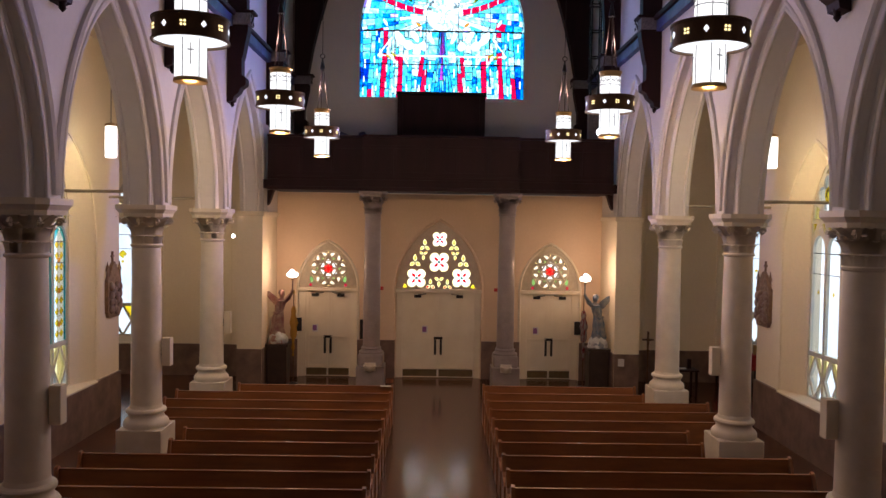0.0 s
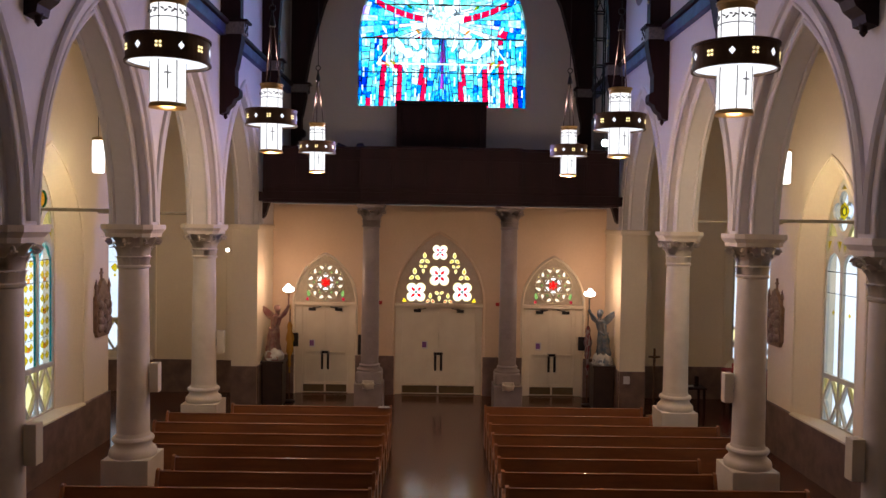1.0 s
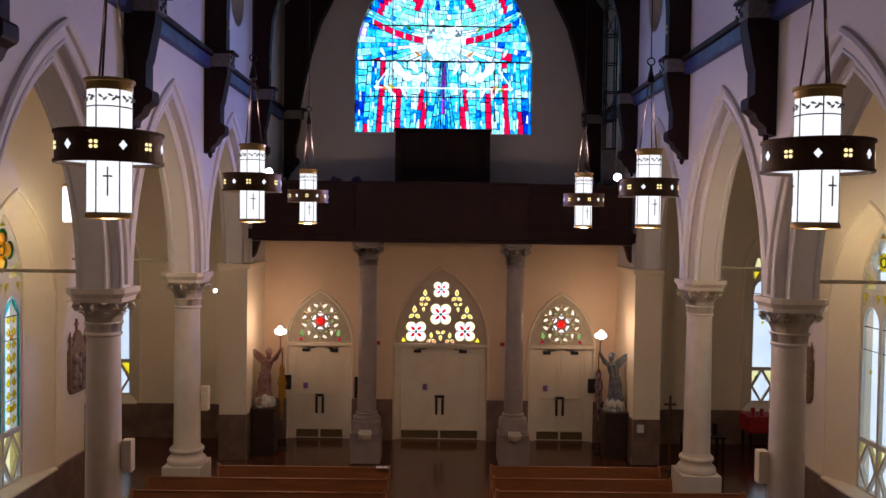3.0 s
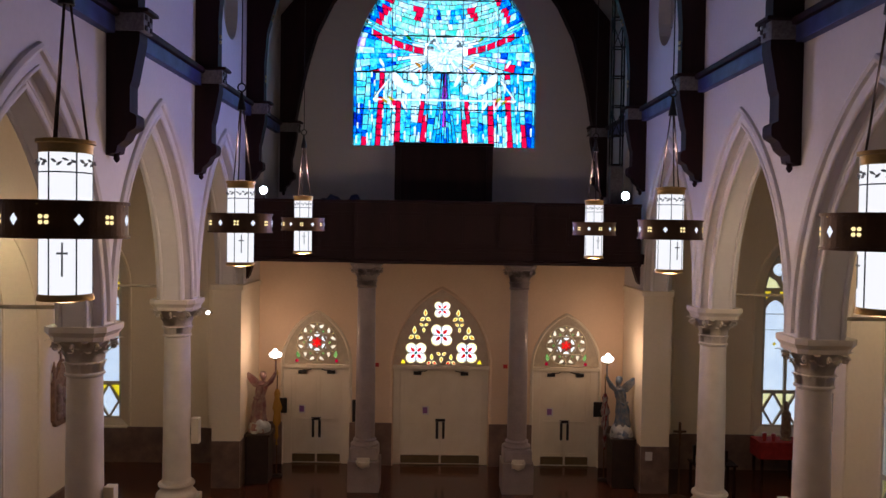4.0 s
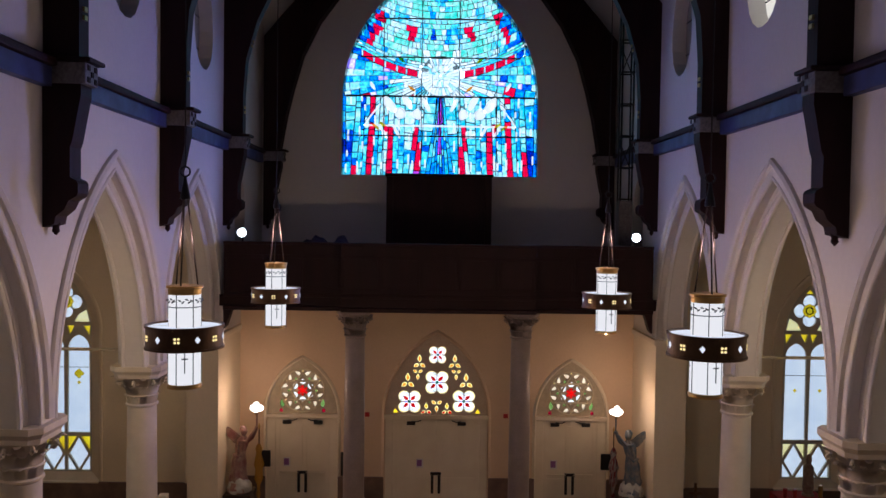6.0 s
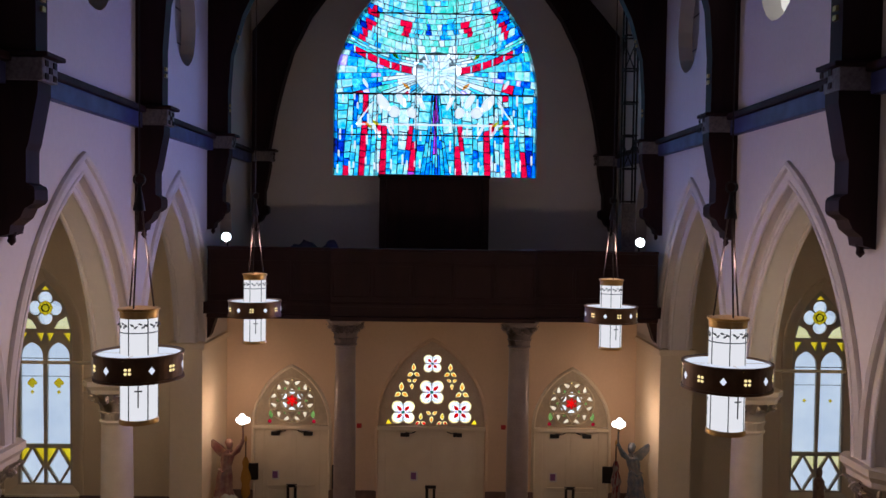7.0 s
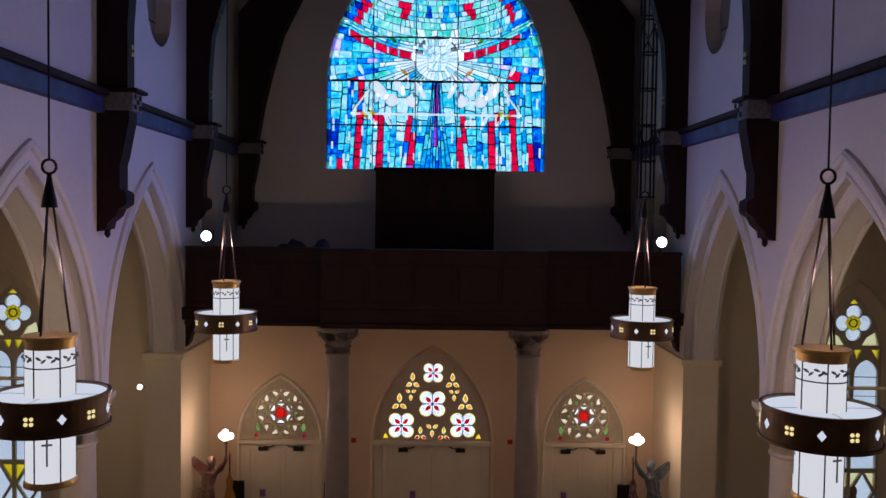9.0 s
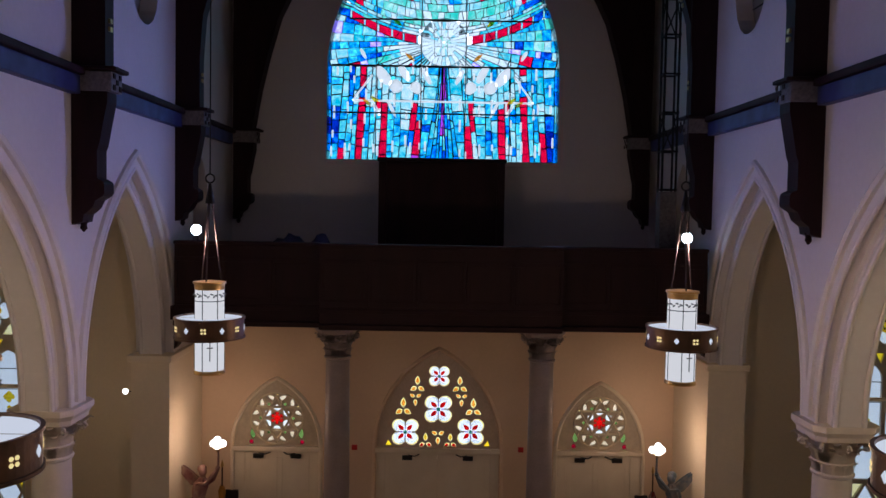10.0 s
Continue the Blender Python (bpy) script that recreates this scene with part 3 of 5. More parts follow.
DULLBRASS = material("dull brass", (0.22, 0.16, 0.08), 0.5, 0.5, scale=8, fine=50, bump=0.08)
PAPER = material("white paper", (0.82, 0.80, 0.80), 0.7, scale=6, fine=60, bump=0.0)
VIOLET = material("violet print", (0.30, 0.12, 0.36), 0.7, scale=6, fine=60, bump=0.0)
for i, (c, w, r) in enumerate(DOORS):
    d = tagged(thing("door_%d" % (i + 1), "cream painted double door under a stained glass tympanum", "door", (c, DOORY + 0.14, 0)), kind="structure")
    gw = 1.14 if i == 1 else 0.70
    part("jamb", boxed(-w + 0.001, -gw, -0.06, 0.1, 0, 2.72, bevel=0.01), WHITEPAINT, d)
    part("jamb", boxed(gw, w - 0.001, -0.06, 0.1, 0, 2.72, bevel=0.01), WHITEPAINT, d)
    part("transom", boxed(-w + 0.004, w - 0.004, -0.19, 0.1, 2.721, 2.83, bevel=0.02), WHITEPAINT, d)
    top = 2.71
    door_leaf(d, -gw + 0.001, -0.0005, top, 1)
    door_leaf(d, 0.0005, gw - 0.001, top, -1)
    part("threshold", boxed(-gw, gw, -0.1, 0.06, 0, 0.018), DULLBRASS, d)
    part("latch_bar", boxed(-0.14, 0.14, -0.085, -0.052, 1.23, 1.31, bevel=0.01), BLACK, d, "black latch bar")
    closer(d, -gw * 0.58, 2.60, 1)
    closer(d, gw * 0.58, 2.60, -1)
    px = -0.42 if i == 1 else (-0.40 if i == 0 else -0.42)
    part("notice", boxed(px - 0.09, px + 0.09, -0.056, -0.052, 1.42, 1.66), PAPER, d, "white paper notice")
    part("notice_print", boxed(px - 0.08, px + 0.05, -0.060, -0.057, 1.46, 1.63), VIOLET, d, "violet print on the notice")
    outer = [(-w + 0.002, 2.831), (w - 0.002, 2.831)] + [(du - 0.002, z) for du, z in arch(w, 2.8, r)[1:]] + [(-du + 0.002, z) for du, z in arch(w, 2.8, r)[::-1][1:-1]]
    holes, panes, rims, hearts = [], [], [], []
    if i == 1:
        for u, z, q in ((0.01, 4.40, 0.27), (0.0, 3.68, 0.36), (-0.71, 3.17, 0.35), (0.71, 3.19, 0.35)):
            holes.append(foil(u, z, q))
            rims.append((u, z, q))
        tre = [(-0.46, 4.18, 0.19, G_AMBER), (0.46, 4.18, 0.19, G_AMBER), (-0.50, 3.92, 0.15, G_CREAM), (0.50, 3.92, 0.15, G_CREAM), (-0.76, 3.68, 0.21, G_AMBER), (0.76, 3.68, 0.21, G_AMBER),
               (-0.27, 2.95, 0.17, G_RED), (0.27, 2.95, 0.17, G_RED), (0.0, 3.10, 0.17, G_CREAM)]
        for u, z, q, g in tre:
            flip = -1 if abs(q - 0.15) < 0.01 or (u == 0) else 1
            for a in (90, 90 + 125, 90 - 125):
                o = (u + 0.02 * math.cos(radians(a)), z + flip * 0.02 * math.sin(radians(a)))
                p = leafpts(*o, flip * radians(a), q * (1.12 if a == 90 else 0.9), q * 0.30)
                holes.append(p)
                panes.append((p, G_CREAM))
                hearts.append((leafpts(u + 0.05 * math.cos(radians(a)), z + flip * 0.05 * math.sin(radians(a)), flip * radians(a), q * (0.80 if a == 90 else 0.62), q * 0.18), G_YELLOW if (a == 90 and g is G_RED) else G_SCARLET if g is G_RED else G_AMBER))
        for sgn in (-1, 1):
            p = [(sgn * 1.14, 2.87), (sgn * 0.99, 2.87), (sgn * 1.08, 3.0)]
            holes.append(p)
            panes.append((p, G_YELLOW))
    else:
        zc = 3.41 + 0.02
        p = foil(0, zc, 0.145, 6, math.pi / 6, 5)
        holes.append(p)
        panes.append((p, G_SCARLET))
        for k in range(6):
            a = radians(60 * k + 30)
            p = leafpts(0.155 * math.cos(a), zc + 0.155 * math.sin(a), a, 0.15, 0.085)
            holes.append(p)
            panes.append((p, G_WHITE))
            b = radians(60 * k)
            p = leafpts(0.45 * math.cos(a), zc + 0.45 * math.sin(a), a, 0.10, 0.02)
            holes.append(p)
            panes.append((p, G_CREAM))
            p = leafpts(0.25 * math.cos(b), zc + 0.25 * math.sin(b), b, 0.15, 0.05)
            holes.append(p)
            panes.append((p, G_GREEN))
            for sgn in (-1, 1):
                e = a + sgn * 0.09
                p = leafpts(0.40 * math.cos(e), zc + 0.40 * math.sin(e), a + sgn * 1.05, 0.20, 0.046)
                holes.append(p)
                panes.append((p, G_OPAL))
        for sgn in (-1, 1):
            p = leafpts(sgn * 0.52, 2.98, radians(90), 0.26, 0.06)
            holes.append(p)
            panes.append((p, G_GREEN))
            p = disc(sgn * 0.55, 2.91, 0.05, 8)
            holes.append(p)
            panes.append((p, G_RED))
    tym = part("tympanum", tracery(bmesh.new(), outer, holes, 'y', -0.11, -0.05), TYMPANUM if i == 1 else TRACERY, d, "carved stone tracery")
    for p, g in panes:
        pane("pane", p, g, tym, 'y', -0.08)
    for p, g in hearts:
        pane("heart_pane", p, g, tym, 'y', -0.093, 0.003)
    for u, z, q in rims:
        part("rim_pane", tracery(bmesh.new(), foil(u, z, q), [foil(u, z, q * 0.90)], 'y', -0.086, -0.074), G_CREAM, tym, "pale yellow glass rim")
        part("lobed_pane", slab(bmesh.new(), foil(u, z, q * 0.898), 'y', -0.086, -0.074), G_WHITE, tym)
    if i == 1:
        for u, z, q in ((0.01, 4.40, 0.27), (0.0, 3.68, 0.36), (-0.71, 3.17, 0.35), (0.71, 3.19, 0.35)):
            for k in range(4):
                a = radians(90 * k + 45)
                pane("star_pane", leafpts(u + 0.14 * q * math.cos(a), z + 0.14 * q * math.sin(a), a, q * 0.50, q * 0.13, 4), G_SCARLET, tym, 'y', -0.096, 0.004)
                b = a + radians(45)
                pane("star_pane", leafpts(u + 0.12 * q * math.cos(b), z + 0.12 * q * math.sin(b), b, q * 0.34, q * 0.035, 4), G_LILAC, tym, 'y', -0.096, 0.004)
            pane("star_pane", disc(u, z, q * 0.13, 8), G_SEA, tym, 'y', -0.106, 0.003)
    else:
        bm = bmesh.new()
        for k in range(2):
            for j in range(3):
                a, b = radians(90 + 180 * k + 120 * j), radians(90 + 180 * k + 120 * (j + 1))
                tube(bm, [(0.5 * math.cos(a), -0.115, 3.43 + 0.5 * math.sin(a)), (0.5 * math.cos(b), -0.115, 3.43 + 0.5 * math.sin(b))], 0.03, 6)
        tube(bm, [(0.56 * math.cos(2 * math.pi * k / 36), -0.115, 3.43 + 0.56 * math.sin(2 * math.pi * k / 36)) for k in range(37)], 0.022, 6)
        part("star_moulding", bm, STARSTONE, tym, smooth=True)

# ---- aisle windows ----
WINFRAME = material("pale stone tracery", (0.74, 0.68, 0.50), 0.6, color2=(0.58, 0.56, 0.50), scale=6, fine=40, bump=0.1)


def lancet(axis, sgn, at, face, tone):
    """A two-light window with quatrefoil, lights and lattice; sgn: the way into the wall; tone: 0 pale, 1 patterned, 2 pale with yellow."""
    label = "tall lancet window with yellow and teal patterned glass" if tone == 1 else "tall pale lancet window with a quatrefoil and yellow edges"
    w = tagged(thing("window_lancet", label, "window", at, "lancet windows"), kind="structure")
    d = sgn * (0.30 if axis == 'x' else 0.17)

    def P(u, z, q=0.0):
        return (d - sgn * q, u, z) if axis == 'x' else (u, d - sgn * q, z)

    half = arch(0.68, 4.9, 1.9)
    outer = [(-0.679, 1.202), (0.679, 1.202)] + [(du * 0.998, z) for du, z in half] + [(-du * 0.998, z) for du, z in half[::-1][1:]]
    holes, panes, front = [], [], []

    def hole(p, g):
        holes.append(p)
        panes.append((p, g))

    hole(foil(0, 5.66, 0.42, 4, 0.0), G_AMBER if tone == 1 else G_WHITE)
    if tone == 1:
        ring = foil(0, 5.66, 0.42, 4, 0.0)
        inner = foil(0, 5.66, 0.34, 4, 0.0)
        for k in range(len(ring)):
            j = (k + 1) % len(ring)
            front.append(([ring[k], ring[j], inner[j], inner[k]], G_TEAL))
    hole([(-0.11, 6.11), (0.11, 6.11), (0.0, 6.22)], G_YELLOW)
    for q in (-1, 1):
        hole([(q * 0.20, 5.14), (q * 0.61, 5.14), (q * 0.53, 5.46), (q * 0.32, 5.34)], G_CREAM)
        a = arch(0.275, 4.45, 0.36, 8)
        hole([(q * 0.33 - 0.29, 2.24), (q * 0.33 + 0.29, 2.24)] + [(q * 0.33 + 0.275, 4.40)] + [(q * 0.33 + du, z) for du, z in a] + [(q * 0.33 - du, z) for du, z in a[::-1][1:]] + [(q * 0.33 - 0.275, 4.40)], G_MILK)
        hole([(q * 0.03, 5.04), (q * 0.22, 5.04), (q * 0.10, 4.80)], G_YELLOW)
        hole([(q * 0.44, 5.04), (q * 0.63, 5.04), (q * 0.60, 4.78)], G_YELLOW)
        u = q * 0.33
        hole([(u, 1.27), (u + 0.245, 1.68), (u, 2.12), (u - 0.245, 1.68)], G_WHITE if tone != 1 else G_CREAM)
        for v in (-1, 1):
            hole([(u + v * 0.29, 1.25), (u + v * 0.05, 1.25), (u + v * 0.29, 1.64)], G_MILK)
            hole([(u + v * 0.29, 2.14), (u + v * 0.05, 2.14), (u + v * 0.29, 1.75)], G_YELLOW if tone == 2 else G_CREAM)
        front.append((foil(u, 3.55, 0.05, 4, 0.0, 5), G_YELLOW))
        if tone:
            for k in range(9 if tone == 1 else 0):
                for v in (-1, 1):
                    front.append((foil(u + v * 0.10, 2.42 + 0.24 * k, 0.085, 4, 0.0, 5), G_YELLOW))
            if tone == 1:
                for v in (-1, 1):
                    front.append(([(u + v * 0.25 - 0.036, 2.25), (u + v * 0.25 + 0.036, 2.25), (u + v * 0.25 + 0.036, 4.42), (u + v * 0.25 - 0.036, 4.42)], G_TEAL))
                    front.append(([(u + v * 0.286, 4.42), (u + v * 0.206, 4.42), (u + v * 0.02, 4.66), (u + v * 0.02, 4.74), (u + v * 0.16, 4.66)], G_TEAL))
                for z in (2.62, 3.34, 4.0):
                    front.append((foil(u, z, 0.07, 4, math.pi / 4, 5), G_AMBER))
            else:
                front.append((foil(u, 3.78, 0.13, 4, 0.0, 5), G_YELLOW))
    front.append((foil(0, 5.66, 0.19, 8, 0.0, 5), G_YELLOW))
    bm = tracery(bmesh.new(), outer, holes, axis, d - 0.035, d + 0.035)
    part("window_tracery", bm, WINFRAME, w)
    for p, g in panes:
        pane("pane", p, g, w, axis, d, 0.005)
    for p, g in front:
        pane("motif_pane", p, g, w, axis, d - sgn * 0.012, 0.003)
    for q in (-1, 1):
        for z, r in ((4.40, 0.011), (3.95, 0.008)) + (((2.8, 0.006), (3.35, 0.006)) if tone == 1 else ()):
            part("glazing_bar", tube(bmesh.new(), [P(q * 0.33 - 0.29, z, 0.01), P(q * 0.33 + 0.29, z, 0.01)], r, 6), LEAD, w)
    part("boss_ring", tube(bmesh.new(), [P(0.09 * math.cos(k * math.pi / 8), 5.66 + 0.09 * math.sin(k * math.pi / 8), 0.015) for k in range(17)], 0.014, 6), LEAD, w)

    # splayed reveal from the wall face to the glass, sloping sill, slim hood
    def rim(o):
        h = opening(*o)[1:]
        return h + [(-u, z) for u, z in h[::-1][1:]]
    a, b = rim(face), rim(GLASSWIN)
    bm = bmesh.new()
    va = [bm.verts.new((-sgn * 0.004, u, z) if axis == 'x' else (u, -sgn * 0.004, z)) for u, z in a]
    vb = [bm.verts.new(P(u * 0.99, z + (0.01 if k in (0, len(b) - 1) else -0.01), 0.04)) for k, (u, z) in enumerate(b)]
    for k in range(len(va) - 1):
        bm.faces.new((va[k], va[k + 1], vb[k + 1], vb[k]))
    part("reveal", bm, PLASTER, w, "splayed cream plaster reveal")
    f = face[0]
    z0 = face[1]
    prof = [(-sgn * 0.08, z0 - 0.05), (-sgn * 0.08, z0 - 0.012), (-sgn * 0.01, z0 + 0.006), (d - sgn * 0.038, 1.215), (d - sgn * 0.038, z0 - 0.05)]
    bm = bmesh.new()
    if axis == 'x':
        slab(bm, prof, 'y', -f, f)
    else:
        v0 = [bm.verts.new((-f, y, z)) for y, z in prof]
        v1 = [bm.verts.new((f, y, z)) for y, z in prof]
        bm.faces.new(v0)
        bm.faces.new(v1[::-1])
        for k in range(5):
            bm.faces.new((v0[k], v1[k], v1[(k + 1) % 5], v0[(k + 1) % 5]))
    part("window_sill", bm, WHITEPAINT, w, "sloping cream painted sill")
    path = ring_path(0, face[0] + 0.05, z0, face[2], face[3] + 0.05, 0)
    path = [(0, p[0], p[2]) if axis == 'x' else p for p in path]
    nrm = (-sgn, 0, 0) if axis == 'x' else (0, -sgn, 0)
    part("window_hood", sweep(bmesh.new(), path, nrm, [(-0.04, -0.01), (-0.03, 0.025), (0.02, 0.035), (0.04, 0.02), (0.04, -0.01)]), PLASTER, w, smooth=True)
    return w


for side in (-1, 1):
    lancet('x', side, (side * OUTER, SIDEWIN, 0), SIDEFACE, 1 if side < 0 else 0)
    lancet('y', 1, (side * ENDWIN[side], DOORY, 0), ENDFACE, 2 if side < 0 else 0)

# ---- the great window ----
great = tagged(thing("window_great", "huge pointed stained glass window in blue, white and ruby", "window", (GREATX, TOPY + 0.06, 0)), kind="structure")
PX = GREAT / 180
outline = [(-GREAT, 9.19), (GREAT, 9.19)] + arch(GREAT, 11.35, GREAT + 1.19, 14) + [(-du, z) for du, z in arch(GREAT, 11.35, GREAT + 1.19, 14)[::-1][1:]]


def clip(poly, p, q):
    """The part of a convex outline on the left of the line p to q."""
    def side_of(v):
        return (q[0] - p[0]) * (v[1] - p[1]) - (q[1] - p[1]) * (v[0] - p[0])
    out = []
    for i, v in enumerate(poly):
        u = poly[i - 1]
        a, b = side_of(u), side_of(v)
        if (a >= 0) != (b >= 0):
            t = a / (a - b)
            out.append((u[0] + t * (v[0] - u[0]), u[1] + t * (v[1] - u[1])))
        if b >= 0:
            out.append(v)
    return out


def clip_to_window(poly, floor=None):
    for i in range(len(outline)):
        poly = clip(poly, outline[i], outline[(i + 1) % len(outline)])
        if len(poly) < 3:
            return []
    if floor is not None:
        poly = clip(poly, (-9, floor), (9, floor))
    return poly if len(poly) > 2 else []


rng = random.Random(7)
CZ, BURST = 12.06, 0.58
cells = []
MIXES = {
    "edge": [G_BLUE, G_CYAN, G_BLUE, G_NAVY, G_BLUE, G_AQUA, G_CYAN],
    "low": [G_CYAN, G_CYAN, G_CYAN, G_AQUA, G_AQUA, G_AQUA, G_BLUE, G_CYAN, G_CYAN, G_ICE, G_ICE],
    "fan": [G_BLUE, G_CYAN, G_CYAN, G_CYAN, G_BLUE, G_AQUA],
    "pale": [G_ICE, G_ICE, G_ICE, G_AQUA, G_AQUA, G_CYAN],
    "top": [G_ICE, G_ICE, G_ICE, G_SEA, G_SEA, G_AQUA, G_ICE, G_SEA, G_CYAN],
    "ray": [G_CYAN, G_AQUA, G_ICE, G_CYAN, G_BLUE, G_AQUA, G_LILAC, G_CYAN, G_SEA, G_ICE],
}


def tint(x, z):
    """The colour of the lower lights: ruby stripes, blue fan in the middle, pale figures over cyan ground."""
    a, h = abs(x) / PX, (z - 9.19) / PX
    for at, w, top in ((43, 5.5, 90), (94, 5.5, 90), (131 - 0.04 * h, 5.5, 150), (159, 5.5, 34)):
        if abs(a - at) < w and h < top:
            return G_RED if rng.random() < 0.84 else rng.choice((G_ROSE, G_BLUE, G_ICE))
    if a > 166:
        return rng.choice(MIXES["edge"])
    if a < 33 * (1.15 - h / 150):
        return G_ROSE if a < 3.5 and h > 45 else rng.choice(MIXES["fan"])
    if 20 < a < 125 and h > 84:
        return rng.choice(MIXES["pale"])
    return rng.choice(MIXES["low"])


def tint_upper(x, z):
    """Above the swag: white and sea green, a blue-edged niche in the middle, ruby near the borders."""
    x = abs(x)
    edge = 2.72 - 0.48 * max(0, z - 12.2)
    if x > edge - 0.16:
        return rng.choice(MIXES["edge"])
    if edge - 0.42 < x < edge - 0.2 and z < 13.9:
        return G_RED if rng.random() < 0.65 else G_BLUE
    if z < 12.65 and x > 1.9:
        return rng.choice(MIXES["ray"])
    if abs(x - 0.85) < 0.13 and 13.1 < z < 13.45:
        return G_RED
    if 0.14 < x < 0.36 and z > 12.55:
        return rng.choice((G_SEA, G_CYAN, G_SEA, G_SEA, G_BLUE))
    if 0.5 < x < 1.2 and z < 12.5 and rng.random() < 0.2:
        return G_YELLOW
    patch = math.sin(5.1 * x + 1.3 + 1.2 * math.sin(2.0 * z)) * math.sin(4.3 * z + 1.7 * x) + rng.uniform(-0.3, 0.3)
    return G_SEA if patch > 0.25 else G_CYAN if patch < -0.75 else G_AQUA if patch < -0.5 else G_ICE


lines = [0, 5, 11, 18, 27, 37.5, 48.5, 58, 68, 78, 88.5, 99.5, 108, 117, 125.5, 136.5, 145, 153.5, 164.5, 173, 182]
lines = [-q for q in lines[:0:-1]] + lines
SPLIT = 11.45


def line_at(k, z):
    """Where the k-th upright joint runs at height z: leaning to the burst near the middle, slightly uneven."""
    q, h = lines[k] * PX, (z - 9.19) / 2.27
    pull = (0.74 if abs(lines[k]) < 34 else 0.26 if abs(lines[k]) < 60 else 0.06 if abs(lines[k]) < 165 else 0) * max(0, 1 - abs(1 - h) ** 1.3) if h < 2 else 0
    return q * (1 - pull) + 0.010 * math.sin(3.1 * z + 2.3 * k)


for k in range(len(lines) - 1):
    z, slope = 9.15, 0.0
    while z < SPLIT - 0.01:
        zt = z + rng.uniform(0.16, 0.42)
        nxt = rng.uniform(-0.02, 0.02)
        if zt > SPLIT - 0.1:
            zt, nxt = SPLIT, 0.0
        poly = [(line_at(k, z), z - slope), (line_at(k + 1, z), z + slope), (line_at(k + 1, zt), zt + nxt), (line_at(k, zt), zt - nxt)]
        cells.append((poly, tint(sum(p[0] for p in poly) / 4, (z + zt) / 2)))
        z, slope = zt, nxt


def bow(x, v):
    """A place on the curve that hangs at v in the middle and rises to the sides."""
    return (x, v + 0.125 * min(abs(x), 2.4) ** 2)


# rays under the swag
for sg in (-1, 1):
    deg = -14.0
    while deg < 90:
        nxt = deg + rng.uniform(3.5, 7)
        r = BURST
        while r < 2.9:
            rt = r + (rng.uniform(0.2, 0.55) if r < 1.3 else rng.uniform(0.12, 0.34))
            q = [(sg * u * math.cos(radians(d)), CZ - u * math.sin(radians(d))) for u, d in ((r, deg), (rt, deg), (rt, nxt), (r, nxt))]
            q = q if sg < 0 else q[::-1]
            x = sum(p[0] for p in q) / 4
            a, b = bow(x - 0.1, CZ - 0.10), bow(x + 0.1, CZ - 0.10)
            q = clip(clip(q, b, a), (-9, SPLIT), (9, SPLIT))
            if len(q) > 2:
                near = rng.random() < 1.35 - 0.8 * r
                g = rng.choice((G_BURST, G_BURST, G_ICE) if near else MIXES["pale"] if deg > 45 else MIXES["ray"])
                cells.append((q, G_RED if (0.85 < r < 1.15 and 25 < deg < 34 and sg < 0) or (abs(abs(x) - 2.05) < 0.1 and q[0][1] < 11.7) else g))
            r = rt
        deg = nxt
# the swag and the bowed courses above it
v, row = CZ - 0.095, 0
while v < 15.2:
    vt = v + (0.19 if row == 0 else rng.uniform(0.06, 0.10) if row < 4 else rng.uniform(0.11, 0.24))
    x, lean_next = -2.9, 0
    while x < 2.9:
        xt = x + (rng.uniform(0.26, 0.36) if row < 3 else rng.uniform(0.08, 0.22))
        lean, lean_next = lean_next, (rng.uniform(-0.05, 0.05) if row > 3 else 0)
        q = [bow(x, v), bow(xt, v), bow(xt + lean_next, vt), bow(x + lean, vt)]
        xm, zm = (x + xt) / 2, sum(p[1] for p in q) / 4
        if math.hypot(xm, zm - CZ) > BURST * 0.93:
            if row == 0:
                g = G_BLUE if abs(xm) > 2.25 else G_ROSE if rng.random() < 0.03 else G_RED
                q = [bow(x + 0.025, v), bow(xt - 0.025, v), bow(xt - 0.025, vt), bow(x + 0.025, vt)]
                cells.append(([bow(xt - 0.025, v), bow(xt + 0.025, v), bow(xt + 0.025, vt), bow(xt - 0.025, vt)], G_ICE))
            elif row < 4:
                g = rng.choice((G_BURST, G_ICE) if abs(xm) < 0.9 else (G_AQUA, G_CYAN, G_ICE, G_SEA))
            else:
                g = rng.choice((G_BURST, G_BURST, G_ICE, G_SEA)) if math.hypot(xm, zm - CZ) < BURST * (1.05 + 0.7 * rng.random()) else tint_upper(xm, zm)
            cells.append((q, g))
        x = xt
    v, row = vt, row + 1
lead = bmesh.new()


def came(bm, p, q, w, y0, y1):
    dx, dz = q[0] - p[0], q[1] - p[1]
    l = math.hypot(dx, dz)
    if l < 1e-4:
        return
    nx, nz = -dz / l * w, dx / l * w
    slab(bm, [(p[0] + nx, p[1] + nz), (q[0] + nx, q[1] + nz), (q[0] - nx, q[1] - nz), (p[0] - nx, p[1] - nz)], 'y', y0, y1)


